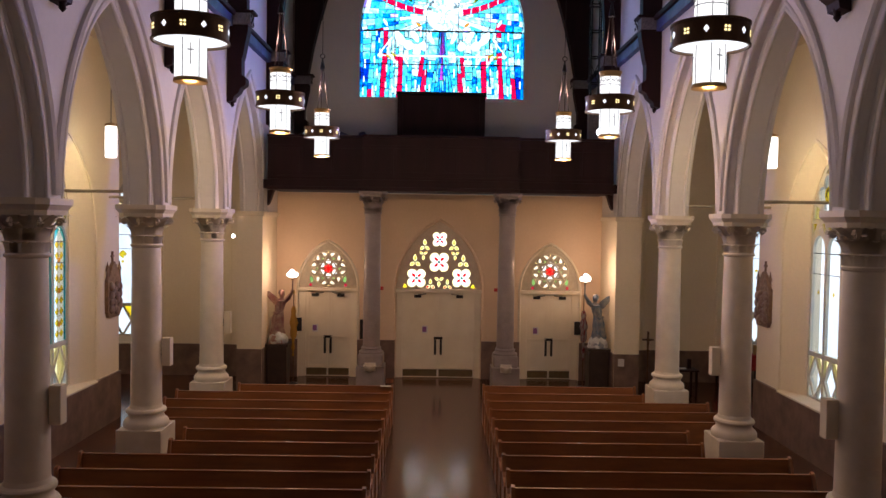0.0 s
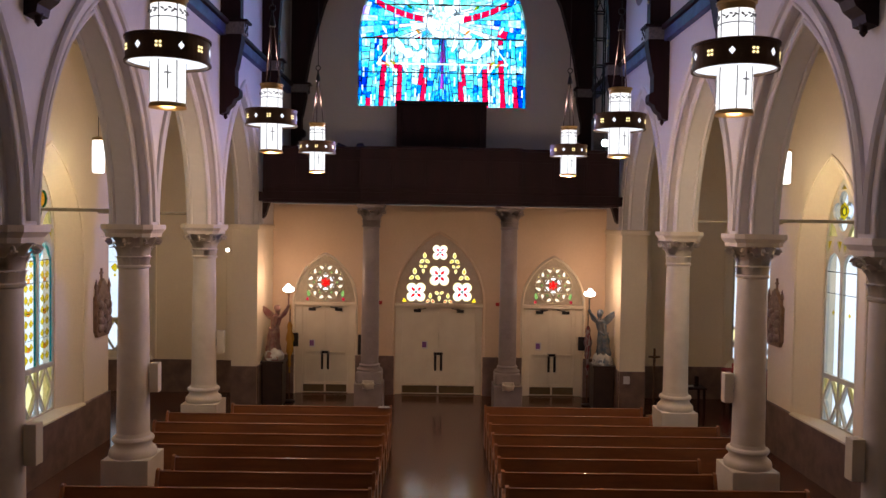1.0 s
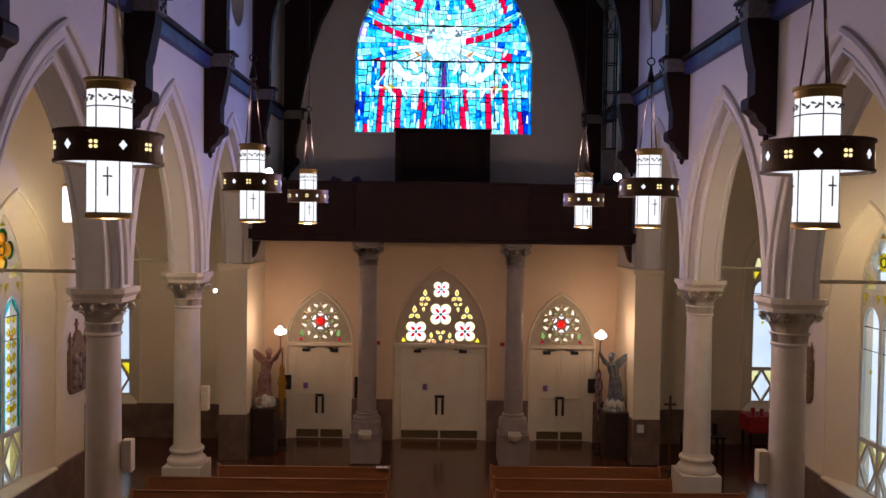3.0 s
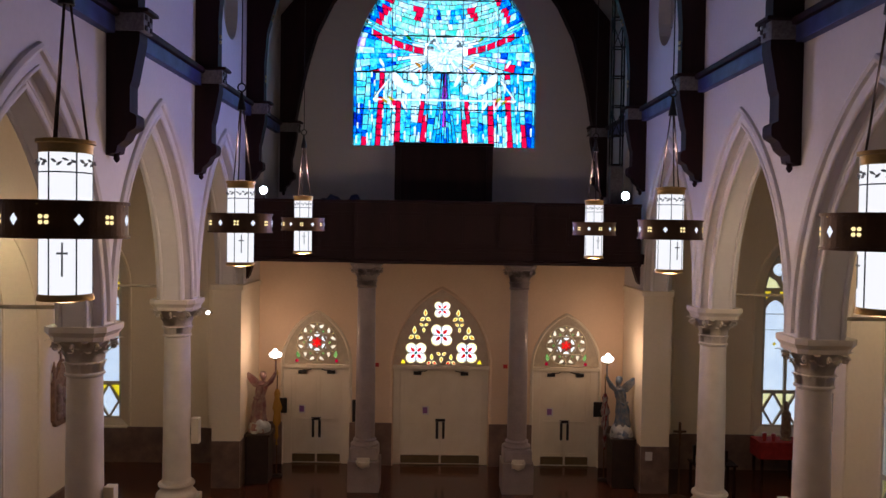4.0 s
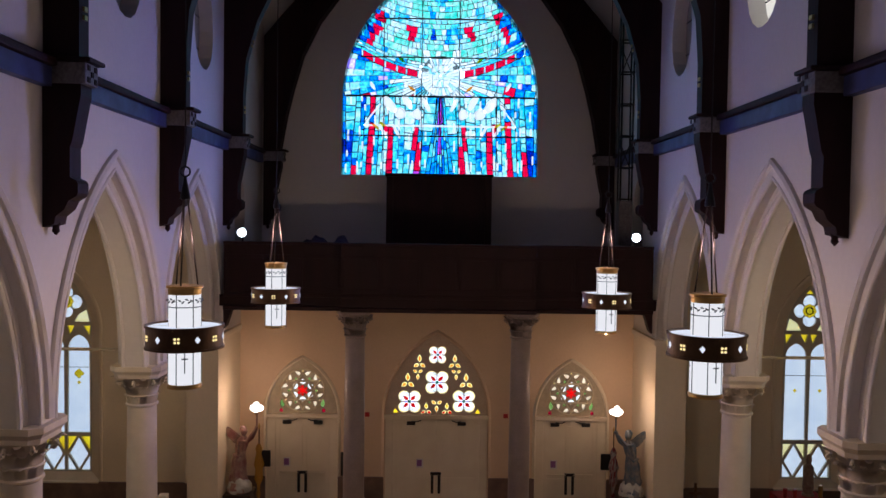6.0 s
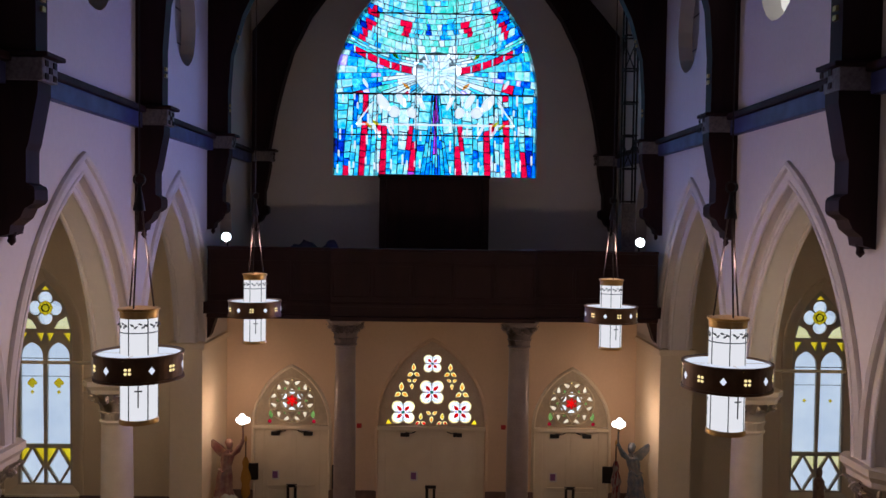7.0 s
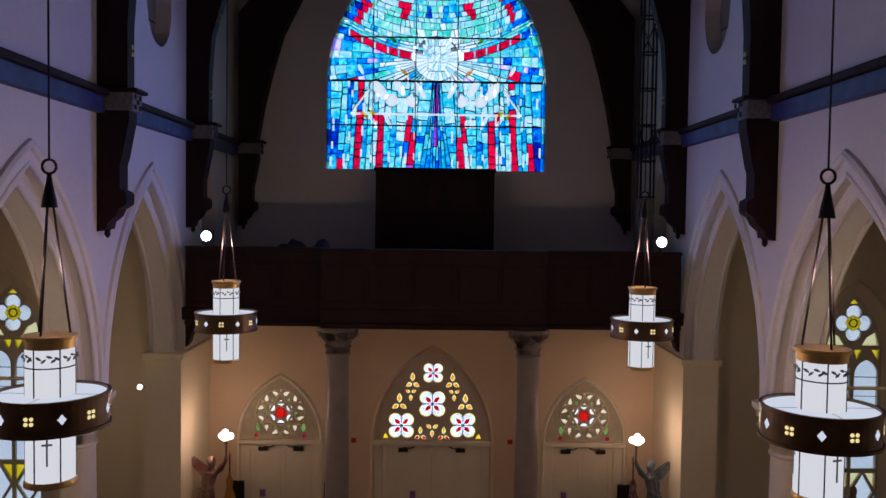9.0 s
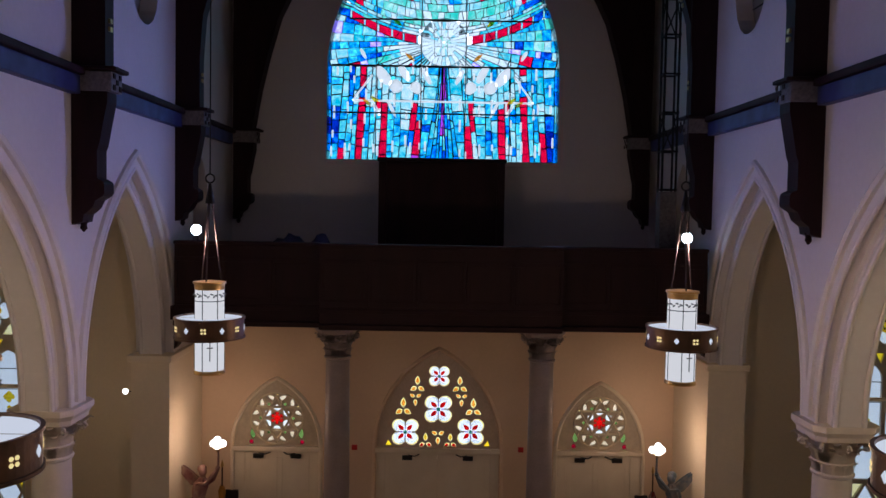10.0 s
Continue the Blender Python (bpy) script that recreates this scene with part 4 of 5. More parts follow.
count = 0
rest = {}
for poly, g in cells:
    poly = clip_to_window(poly)
    if len(poly) < 3:
        continue
    for i in range(len(poly)):
        came(lead, poly[i - 1], poly[i], (0.008 if poly[i][1] < 11.5 else 0.0035) if rng.random() < 0.7 else (0.013 if poly[i][1] < 11.5 else 0.008), -0.012, 0.008)
    count += 1
    if count <= 300:
        pane("pane", poly, g, great, 'y', 0, 0.003)
    else:
        slab(rest.setdefault(g.name, bmesh.new()), poly, 'y', -0.003, 0.003)
for nm in rest:
    tagged(part("upper_panes", rest[nm], bpy.data.materials[nm], great), kind="stuff")
tagged(part("lead_cames", lead, LEAD, great), kind="stuff")
burst = bmesh.new()
RAYS = 30
for k in range(RAYS):
    t0, t1 = 2 * math.pi * k / RAYS, 2 * math.pi * (k + 1) / RAYS
    mid = 0.30 + 0.06 * rng.random()
    for j, (r0, r1) in enumerate(((0.02, 0.16), (0.16, mid), (mid, BURST))):
        p = [(r0 * math.cos(t0), CZ + r0 * math.sin(t0)), (r1 * math.cos(t0), CZ + r1 * math.sin(t0)), (r1 * math.cos(t1), CZ + r1 * math.sin(t1)), (r0 * math.cos(t1), CZ + r0 * math.sin(t1))]
        g = G_BURST if rng.random() < 0.72 else (G_ICE if j else G_SEA)
        pane("burst_pane", p, g, great, 'y', -0.008, 0.002)
        if j == 2:
            came(burst, p[0], p[1], 0.004, -0.014, -0.005)
        elif rng.random() < 0.5:
            came(burst, p[1], p[2], 0.005, -0.014, -0.005)
for x in (-0.16, 0.0, 0.16):
    for z in (-0.34, -0.12, 0.1, 0.3):
        came(burst, (x - 0.07, CZ + z), (x + 0.07, CZ + z + 0.02), 0.005, -0.016, -0.011)
        came(burst, (x - 0.07, CZ + z), (x - 0.07, CZ + z + 0.2), 0.005, -0.016, -0.011)
tagged(part("burst_leads", burst, LEAD, great), kind="stuff")
# figure panes shine by their own emission, not by the backdrop
for sg in (-1, 1):
    for q, zq, rq, sq in ((1.15, 10.98, 0.17, 1.0), (0.66, 10.95, 0.15, 1.0), (1.45, 11.22, 0.16, 1.5), (0.95, 11.30, 0.11, 2.0), (0.40, 11.22, 0.07, 2.6), (1.25, 10.45, 0.05, 4.0), (1.62, 10.42, 0.05, 3.2), (1.95, 11.75, 0.05, 2.6)):
        lean = sg * (0.5 if sq > 1.2 else 0.15)
        n = 9
        p = [(sg * q + rq * (math.cos(2 * math.pi * k / n) + lean * sq * math.sin(2 * math.pi * k / n)), zq + rq * sq * math.sin(2 * math.pi * k / n) * (0.9 + 0.2 * rng.random())) for k in range(n)]
        pane("figure_pane", p, PALEGLOW, great, 'y', -0.018, 0.002, "white glass of a flying figure")
    for q, zq, g in ((0.72, 11.6, G_AMBER), (1.02, 12.42, G_YELLOW), (1.55, 10.56, G_YELLOW), (1.75, 10.5, G_AMBER)):
        pane("accent_pane", leafpts(sg * q, zq, radians(90 - sg * 50), 0.3, 0.045), g, great, 'y', -0.024, 0.002)
bm = bmesh.new()
for k in range(18):
    a = 2 * math.pi * (k + 0.3) / 18
    q = 0.9 + 0.9 * ((k * 7) % 5) / 5
    tube(bm, [(0.62 * math.cos(a), -0.016, CZ + 0.62 * math.sin(a)), (q * math.cos(a), -0.016, CZ + 0.8 * q * math.sin(a))], 0.004, 4)
for sg in (-1, 1):
    tube(bm, [(sg * 2.2, -0.016, 10.62), (sg * 1.9, -0.016, 11.2), (sg * 1.5, -0.016, 11.6), (sg * 0.9, -0.016, 12.6)], 0.008, 4)
    for q, zq, rq in ((1.15, 10.95, 0.16), (0.62, 10.98, 0.19), (1.28, 11.35, 0.14), (1.75, 11.05, 0.2)):
        tube(bm, [(sg * (q + rq * 0.8 * math.cos(0.5 * k)), -0.016, zq + rq * math.sin(0.5 * k)) for k in range(12)], 0.008, 4)
part("ray_leads", bm, LEAD, great)
# glowing slips laid before the upright joints imitate white glare
for sg in (-1, 1):
    for q in (27, 36, 50, 58, 78, 101, 108, 124, 145, 152, 173):
        z = 9.25 + rng.uniform(0, 0.3)
        while z < 11.3:
            h = rng.uniform(0.15, 0.32)
            x = sg * (q * PX * (1 - 0.06 * (z - 9.19) / 2.27))
            part("pale_strip", boxed(x - 0.022, x + 0.022, -0.02, -0.0165, z, z + h), PALEGLOW, great)
            z += h + rng.uniform(0.15, 0.9)
part("pale_band", boxed(-2.2, 2.2, -0.018, -0.014, 10.60, 10.645), PALEGLOW, great)
for sg in (-1, 1):
    bm = bmesh.new()
    came(bm, (sg * 2.2, 10.62), (sg * 1.72, 11.25), 0.02, -0.018, -0.014)
    part("pale_band", bm, PALEGLOW, great)
bm = bmesh.new()
for z in (10.33, 11.47, 12.58, 13.68, 14.6):
    tube(bm, [(-2.7 + 0.42 * max(0, z - 11.6), -0.03, z), (2.7 - 0.42 * max(0, z - 11.6), -0.03, z)], 0.021, 6)
for x in (-1.63, -0.54, 0.54, 1.63):
    tube(bm, [(x, -0.02, 9.19), (x, -0.02, 14.9 if abs(x) < 1 else 13.9)], 0.012, 6)
part("saddle_bar", bm, LEAD, great)
part("window_sill", boxed(-2.85, 2.85, -0.12, -0.062, 9.08, 9.186, bevel=0.01), PLASTER_UP, great)

# ---- gallery ----
gallery = thing("organ_gallery", "dark panelled timber organ gallery carried on two columns", "gallery")
part("floor_slab", boxed(-FACE + 0.002, FACE - 0.002, 22.5, TOPY - 0.002, 5.84, 6.1), DARKWOOD, gallery)
for x0, x1, y in ((-4.9, -2.2, 22.12), (-2.2, 2.2, 21.86), (2.2, 4.9, 22.12)):
    front = part("parapet", boxed(x0, x1, y, y + 0.16 if y > 22 else 22.28, 5.9, 7.29, bevel=0.01), DARKWOOD, gallery)
    n = 3 if y > 22 else 5
    for k in range(n):
        a, b = x0 + (x1 - x0) * k / n, x0 + (x1 - x0) * (k + 1) / n
        bm = bmesh.new()
        for q in ((a, b, 6.98, 7.06), (a, b, 6.22, 6.32), (a, a + 0.07, 6.32, 6.98), (b - 0.07, b, 6.32, 6.98)):
            box(bm, q[0] + 0.004, q[1] - 0.004, y - 0.03, y - 0.001, q[2], q[3], bevel=0.008)
        part("panel_frame", bm, DARKWOOD, front)
    part("handrail", boxed(x0 + 0.001, x1 - 0.001, y - 0.07, y + 0.2, 7.292, 7.355, bevel=0.015), DARKWOOD, front)
    part("cornice", boxed(x0 + 0.001, x1 - 0.001, y - 0.1, y + 0.16, 5.80, 5.898, bevel=0.02), DARKWOOD, front)
    part("string_moulding", boxed(x0 + 0.001, x1 - 0.001, y - 0.06, y - 0.002, 6.10, 6.18, bevel=0.015), DARKWOOD, front)
for side in (-1, 1):
    bm = bmesh.new()
    slab(bm, [(side * 4.899, 5.35), (side * 4.84, 5.42), (side * 4.72, 5.79), (side * 4.899, 5.79)], 'y', 22.1, 22.35)
    part("bracket", bm, DARKWOOD, gallery)
    part("return_panel", boxed(min(side * 4.9, side * 4.82), max(side * 4.9, side * 4.82), 22.282, 22.6, 5.9, 7.29, bevel=0.01), DARKWOOD, gallery)
organ = thing("organ_case", "dark timber organ case on the gallery", "organ", (0, 25.6, 6.1))
part("body", boxed(-1.27, 1.26, 0, 1.2, 0, 2.979, bevel=0.02), DARKWOOD, organ)
for x in (-1.34, 1.33):
    part("pilaster", boxed(x - 0.09, x + 0.09, -0.06, 1.2, 0, 2.97, bevel=0.02), DARKWOOD, organ)
part("cornice", boxed(-1.47, 1.46, -0.1, 1.2, 2.98, 3.06, bevel=0.02), DARKWOOD, organ)
for side in (-1, 1):
    sp = thing("spotlight", "small round white spotlight on the gallery rail", "spotlight", (side * 4.47, 22.12, 7.356), "gallery spotlights")
    part("stand", tube(bmesh.new(), [(0, 0, 0), (0, 0, 0.12)], 0.02), BLACK, sp)
    bm = lathe(bmesh.new(), [(0.05, 0.0), (0.10, 0.06), (0.11, 0.15)], 20)
    bmesh.ops.rotate(bm, verts=bm.verts, cent=(0, 0, 0), matrix=Matrix.Rotation(radians(90), 3, 'X'))
    bmesh.ops.translate(bm, verts=bm.verts, vec=(0, 0.05, 0.2))
    part("housing", bm, BLACK, sp, smooth=True)
    bm = lathe(bmesh.new(), [(0.098, 0.0), (0.07, 0.03), (0.02, 0.045)], 20)
    bmesh.ops.rotate(bm, verts=bm.verts, cent=(0, 0, 0), matrix=Matrix.Rotation(radians(90), 3, 'X'))
    bmesh.ops.translate(bm, verts=bm.verts, vec=(0, -0.101, 0.2))
    part("lens", bm, SPOTGLOW, sp, smooth=True)
# clutter behind the rail
for x, w, h in ((-2.9, 0.5, 0.16), (-2.3, 0.35, 0.2)):
    m = thing("cloth_bundle", "dark blue cloth heaped behind the gallery rail", "cloth", (x, 22.6, 6.1))
    bm = bmesh.new()
    bmesh.ops.create_icosphere(bm, subdivisions=3, radius=1)
    for v in bm.verts:
        f = 1 + 0.25 * noise.noise(v.co * 2 + Vector((x, 0, 0)))
        v.co = Vector((v.co.x * w * f, v.co.y * 0.2 * f, max(v.co.z, -0.9) * (0.70 + h / 2) * f + 0.62))
    part("cloth", bm, NAVYCLOTH, m, smooth=True)
slip = part("paper_slip", boxed(-0.16, 0.16, -0.06, 0.06, 0, 0.012, bevel=0.003), PAPER)
slip.location = (2.05, 21.95, 7.357)
tagged(slip, "white paper slip lying on the gallery handrail", "paper")
mast = thing("lattice_mast", "dark metal lattice mast standing on the gallery", "lighting mast", (4.72, 24.3, 6.1))
part("base_box", boxed(-0.17, 0.17, -0.17, 0.17, 0.0, 2.36, bevel=0.01), CARVED, mast, "grey base box")
for dx, dy in ((-0.16, -0.16), (0.16, -0.16), (-0.16, 0.16), (0.16, 0.16)):
    part("upright", tube(bmesh.new(), [(dx * 0.9, dy * 0.9, 2.36), (dx * 0.9, dy * 0.9, 8.4)], 0.025, 6), BLACK, mast)
for k in range(8):
    z = 2.4 + 0.8 * k
    bm = bmesh.new()
    for a, b in (((-0.16, -0.16), (0.16, -0.16)), ((0.16, -0.16), (0.16, 0.16)), ((0.16, 0.16), (-0.16, 0.16)), ((-0.16, 0.16), (-0.16, -0.16))):
        tube(bm, [(*a, z), (*b, z)], 0.022, 6)
        if k % 3 == 1:
            tube(bm, [(*a, z), (*b, z + 0.8)], 0.014, 6)
    part("brace", bm, BLACK, mast)

# ---- columns ----
def curl(bm, ang, r, z, h, w, out):
    """One carved leaf standing against a bell of radius r, curling outward at its tip."""
    ca, sa = math.cos(ang), math.sin(ang)
    rows = []
    for k, (f, o, q) in enumerate(((0, 0.0, 0.8), (0.4, 0.10, 1.0), (0.75, 0.45, 0.9), (1.0, 0.95, 0.6), (0.9, 1.15, 0.3))):
        row = []
        for e in (-1, 0, 1):
            rr = r + out * o + (0.012 if e == 0 else 0)
            tx = e * w / 2 * q
            row.append(bm.verts.new((ca * rr - sa * tx, sa * rr + ca * tx, z + h * f)))
        rows.append(row)
    for a, b in zip(rows, rows[1:]):
        for j in (0, 1):
            bm.faces.new((a[j], a[j + 1], b[j + 1], b[j]))


def leaf_mesh(r, z, h, w, out, mat):
    bm = bmesh.new()
    curl(bm, 0, r, z, h, w, out)
    bmesh.ops.solidify(bm, geom=list(bm.faces), thickness=0.025)
    return link_mesh("leaf", bm, mat, True)


def abacus(z0, z1, r):
    """A square moulded slab with cut corners, flaring upward."""
    bm = bmesh.new()
    rows = []
    for z, q in ((z0, r * 0.86), (z0 + (z1 - z0) * 0.3, r * 0.88), (z0 + (z1 - z0) * 0.55, r * 0.97), (z0 + (z1 - z0) * 0.62, r), (z1, r)):
        c = q * 0.72
        rows.append([bm.verts.new((x, y, z)) for x, y in ((q, -c), (q, c), (c, q), (-c, q), (-q, c), (-q, -c), (-c, -q), (c, -q))])
    for a, b in zip(rows, rows[1:]):
        for k in range(8):
            bm.faces.new((a[k], a[(k + 1) % 8], b[(k + 1) % 8], b[k]))
    bm.faces.new(rows[0][::-1])
    bm.faces.new(rows[-1])
    return bm


def capital(c, r, z0, z1, flare, mat):
    h = z1 - z0
    cap = part("capital", lathe(bmesh.new(), [(r, z0 - 0.02), (r + 0.03, z0), (r + 0.035, z0 + 0.03), (r + 0.01, z0 + 0.05), (r + 0.01, z0 + 0.3 * h), (r + 0.035, z0 + 0.31 * h), (r + 0.035, z0 + 0.35 * h), (r + 0.01, z0 + 0.37 * h), (r + 0.03, z0 + 0.6 * h), (r + 0.3 * flare, z0 + 0.85 * h), (r + 0.75 * flare, z1)]), mat, c, smooth=True)
    lower = leaf_mesh(r + 0.004, z0 + 0.05, 0.27 * h, 0.13, 0.045, mat)
    upper = leaf_mesh(r + 0.01, z0 + 0.38 * h, 0.30 * h, 0.17, 0.10, mat)
    tip = leaf_mesh(r + 0.02, z0 + 0.50 * h, 0.30 * h, 0.12, 0.15, mat)
    volute = leaf_mesh(r + 0.05, z0 + 0.60 * h, 0.38 * h, 0.17, flare * 1.1, mat)
    bm = bmesh.new()
    rs = flare * 0.30
    tube(bm, [(r + flare * 0.95 + rs * (1 - k / 22) * math.cos(0.55 * k), 0, z0 + 0.80 * h + rs * (1 - k / 22) * math.sin(0.55 * k)) for k in range(20)], 0.02, 6)
    scroll = link_mesh("scroll", bm, mat, True)
    for k in range(11):
        share("leaf", lower, cap, Matrix.Rotation(2 * math.pi * k / 11, 4, 'Z'))
    for k in range(9):
        share("leaf", upper, cap, Matrix.Rotation(2 * math.pi * (k + 0.5) / 9, 4, 'Z'))
        share("leaf", tip, cap, Matrix.Rotation(2 * math.pi * k / 9, 4, 'Z'))
    for k in range(8):
        share("volute", volute, cap, Matrix.Rotation(2 * math.pi * k / 8 + math.pi / 8, 4, 'Z'))
        share("scroll", scroll, cap, Matrix.Rotation(2 * math.pi * k / 8, 4, 'Z'))
    return cap


def column(x, y):
    c = thing("column", "pale painted stone column with a carved leaf capital", "column", (x, y, 0), "nave columns")
    part("plinth", boxed(-0.41, 0.41, -0.41, 0.41, 0, 1.08, bevel=0.015), STONE, c)
    part("base", lathe(bmesh.new(), [(0.40, 1.08), (0.41, 1.12), (0.405, 1.17), (0.38, 1.21), (0.335, 1.24), (0.32, 1.29), (0.325, 1.33), (0.355, 1.345), (0.365, 1.38), (0.35, 1.41), (0.30, 1.43), (0.285, 1.49)]), STONE, c, smooth=True)
    part("shaft", lathe(bmesh.new(), [(0.282, 1.49), (0.275, 2.2), (0.268, 3.2), (0.252, 4.42)]), STONE, c, smooth=True)
    capital(c, 0.252, 4.42, 4.98, 0.19, STONE)
    part("abacus", abacus(4.96, SPRING, 0.455), STONE, c)
    return c


first = column(-COLX, COLS[0])
for x in (-COLX, COLX):
    for y in columns(x)[:5]:
        if (x, y) != (-COLX, COLS[0]):
            copy_thing(first, pose(x, y, 0))


def gallery_column(x):
    c = thing("gallery_column", "grey marble column with a carved capital on a tall pedestal", "column", (x, 22.6, 0), "gallery columns")
    part("pedestal", boxed(-0.40, 0.40, -0.40, 0.40, 0, 0.78, bevel=0.015), MARBLE, c)
    part("pedestal_cap", boxed(-0.36, 0.36, -0.36, 0.36, 0.781, 1.12, bevel=0.06), MARBLE, c)
    part("base", lathe(bmesh.new(), [(0.36, 1.12), (0.36, 1.17), (0.30, 1.2), (0.28, 1.24), (0.30, 1.28), (0.25, 1.32)]), MARBLE, c, smooth=True)
    part("shaft", lathe(bmesh.new(), [(0.25, 1.32), (0.245, 3.0), (0.225, 5.16)]), MARBLE, c, smooth=True)
    capital(c, 0.225, 5.16, 5.66, 0.14, MARBLE)
    part("abacus", abacus(5.64, 5.8, 0.40), MARBLE, c)
    return c


copy_thing(gallery_column(-1.945), pose(1.945, 22.6, 0))


def font(x):
    """A small stoup on the front of a pedestal: bowl, rim and wall plate."""
    c = thing("water_font", "small pale stone water font fixed to a column pedestal", "font", (x, 22.199, 0.66), "water fonts")
    bm = lathe(bmesh.new(), [(0.03, 0.0), (0.09, 0.03), (0.16, 0.10), (0.18, 0.17), (0.18, 0.19), (0.15, 0.19), (0.12, 0.13), (0.02, 0.10)], 24, (0, -0.12))
    bmesh.ops.bisect_plane(bm, geom=bm.verts[:] + bm.edges[:] + bm.faces[:], plane_co=(0, -0.001, 0), plane_no=(0, 1, 0), clear_outer=True)
    part("bowl", bm, STONE, c, smooth=True)
    part("back_plate", boxed(-0.16, 0.16, -0.03, -0.001, 0.0, 0.24, bevel=0.01), STONE, c)
    return c


copy_thing(font(-1.945), pose(1.945, 22.199, 0.66))

# ---- loudspeakers on the columns ----
def speaker(x, y, side, z=2.2):
    c = thing("column_loudspeaker", "slim white loudspeaker mounted on a column", "loudspeaker", (x, y, z), "column loudspeakers")
    part("cabinet", boxed(-0.08, 0.08, -0.09, 0.09, 0, 0.52, bevel=0.012), WHITEPAINT, c)
    part("bracket", boxed(0.08 if side < 0 else -0.1, 0.1 if side < 0 else -0.08, -0.03, 0.03, 0.18, 0.34), BLACK, c)
    return c


for side in (-1, 1):
    for y in columns(side)[0 if side < 0 else 1:3]:
        speaker(side * (COLX - 0.372), y + 0.05, -side)

# ---- timber wall posts, corbels and braces ----
def wall_post(side, y, deep):
    p = thing("wall_post", "dark timber wall post with stepped corbel and curved brace", "timber post", (side * (FACE - (0.14 if y > 26 else 0)), y, 0), "roof posts")
    s = -side
    bm = bmesh.new()
    slab(bm, [(s * u, z) for u, z in ((0.002, 7.70), (0.15, 7.74), (0.17, 7.84), (0.28, 7.93), (0.33, 8.04), (0.43, 8.10), (0.45, 8.14), (0.45, 8.26), (0.43, 8.30), (0.35, 8.34), (0.35, 8.72), (0.38, 8.80), (0.44, 9.12), (0.49, 9.38), (0.49, 9.52), (0.002, 9.52))], 'y', -0.16, 0.16)
    part("corbel", bm, DARKWOOD, p)
    part("tip", lathe(bmesh.new(), [(0.01, 7.60), (0.05, 7.65), (0.04, 7.70), (0.07, 7.76)], 10, (s * 0.10, 0)), DARKWOOD, p, smooth=True)
    part("block", boxed(min(s * 0.002, s * 0.50), max(s * 0.002, s * 0.56), -0.19, 0.19, 9.521, 9.79, bevel=0.015), CARVED, p, "grey carved timber block")
    me = link_mesh("rosette", boxed(min(s * 0.561, s * 0.575), max(s * 0.561, s * 0.575), -0.035, 0.035, -0.035, 0.035), DARKWOOD)
    for dy, dz in ((-0.1, -0.09), (0.1, -0.09), (0, 0), (-0.1, 0.09), (0.1, 0.09)):
        share("rosette", me, p, pose(0, dy, 9.655 + dz * 0.85))
    part("block_cap", boxed(min(s * 0.002, s * 0.58), max(s * 0.002, s * 0.64), -0.24, 0.24, 9.791, 9.85, bevel=0.02), DARKWOOD, p)
    bm = bmesh.new()
    low = [(0.46, 9.851), (0.46, 10.8), (0.52, 11.6), (0.78, 12.5), (1.25, 13.45), (1.95, 14.4), (2.9, 15.4), (4.0, 16.3), (5.08, 17.0)]
    high = [(5.08, 17.7), (3.6, 16.6), (2.2, 15.4), (1.2, 14.4), (0.5, 13.6), (0.002, 13.0)]
    if y > 26:
        low = [(u + 0.3 * min(1, max(0, (z - 9.9) / 1.6)), z) for u, z in low]
    slab(bm, [(s * u, z) for u, z in [(0.002, 9.851)] + low + high], 'y', -deep, deep)
    part("brace", bm, DARKWOOD, p)
    for u, z in ((0.461, 10.35), (0.461, 10.46), (0.62, 11.9), (0.65, 12.0)):
        part("stud", boxed(min(s * u, s * (u + 0.03)), max(s * u, s * (u + 0.03)), -0.04, 0.04, z, z + 0.06), GOLD, p)
    return p


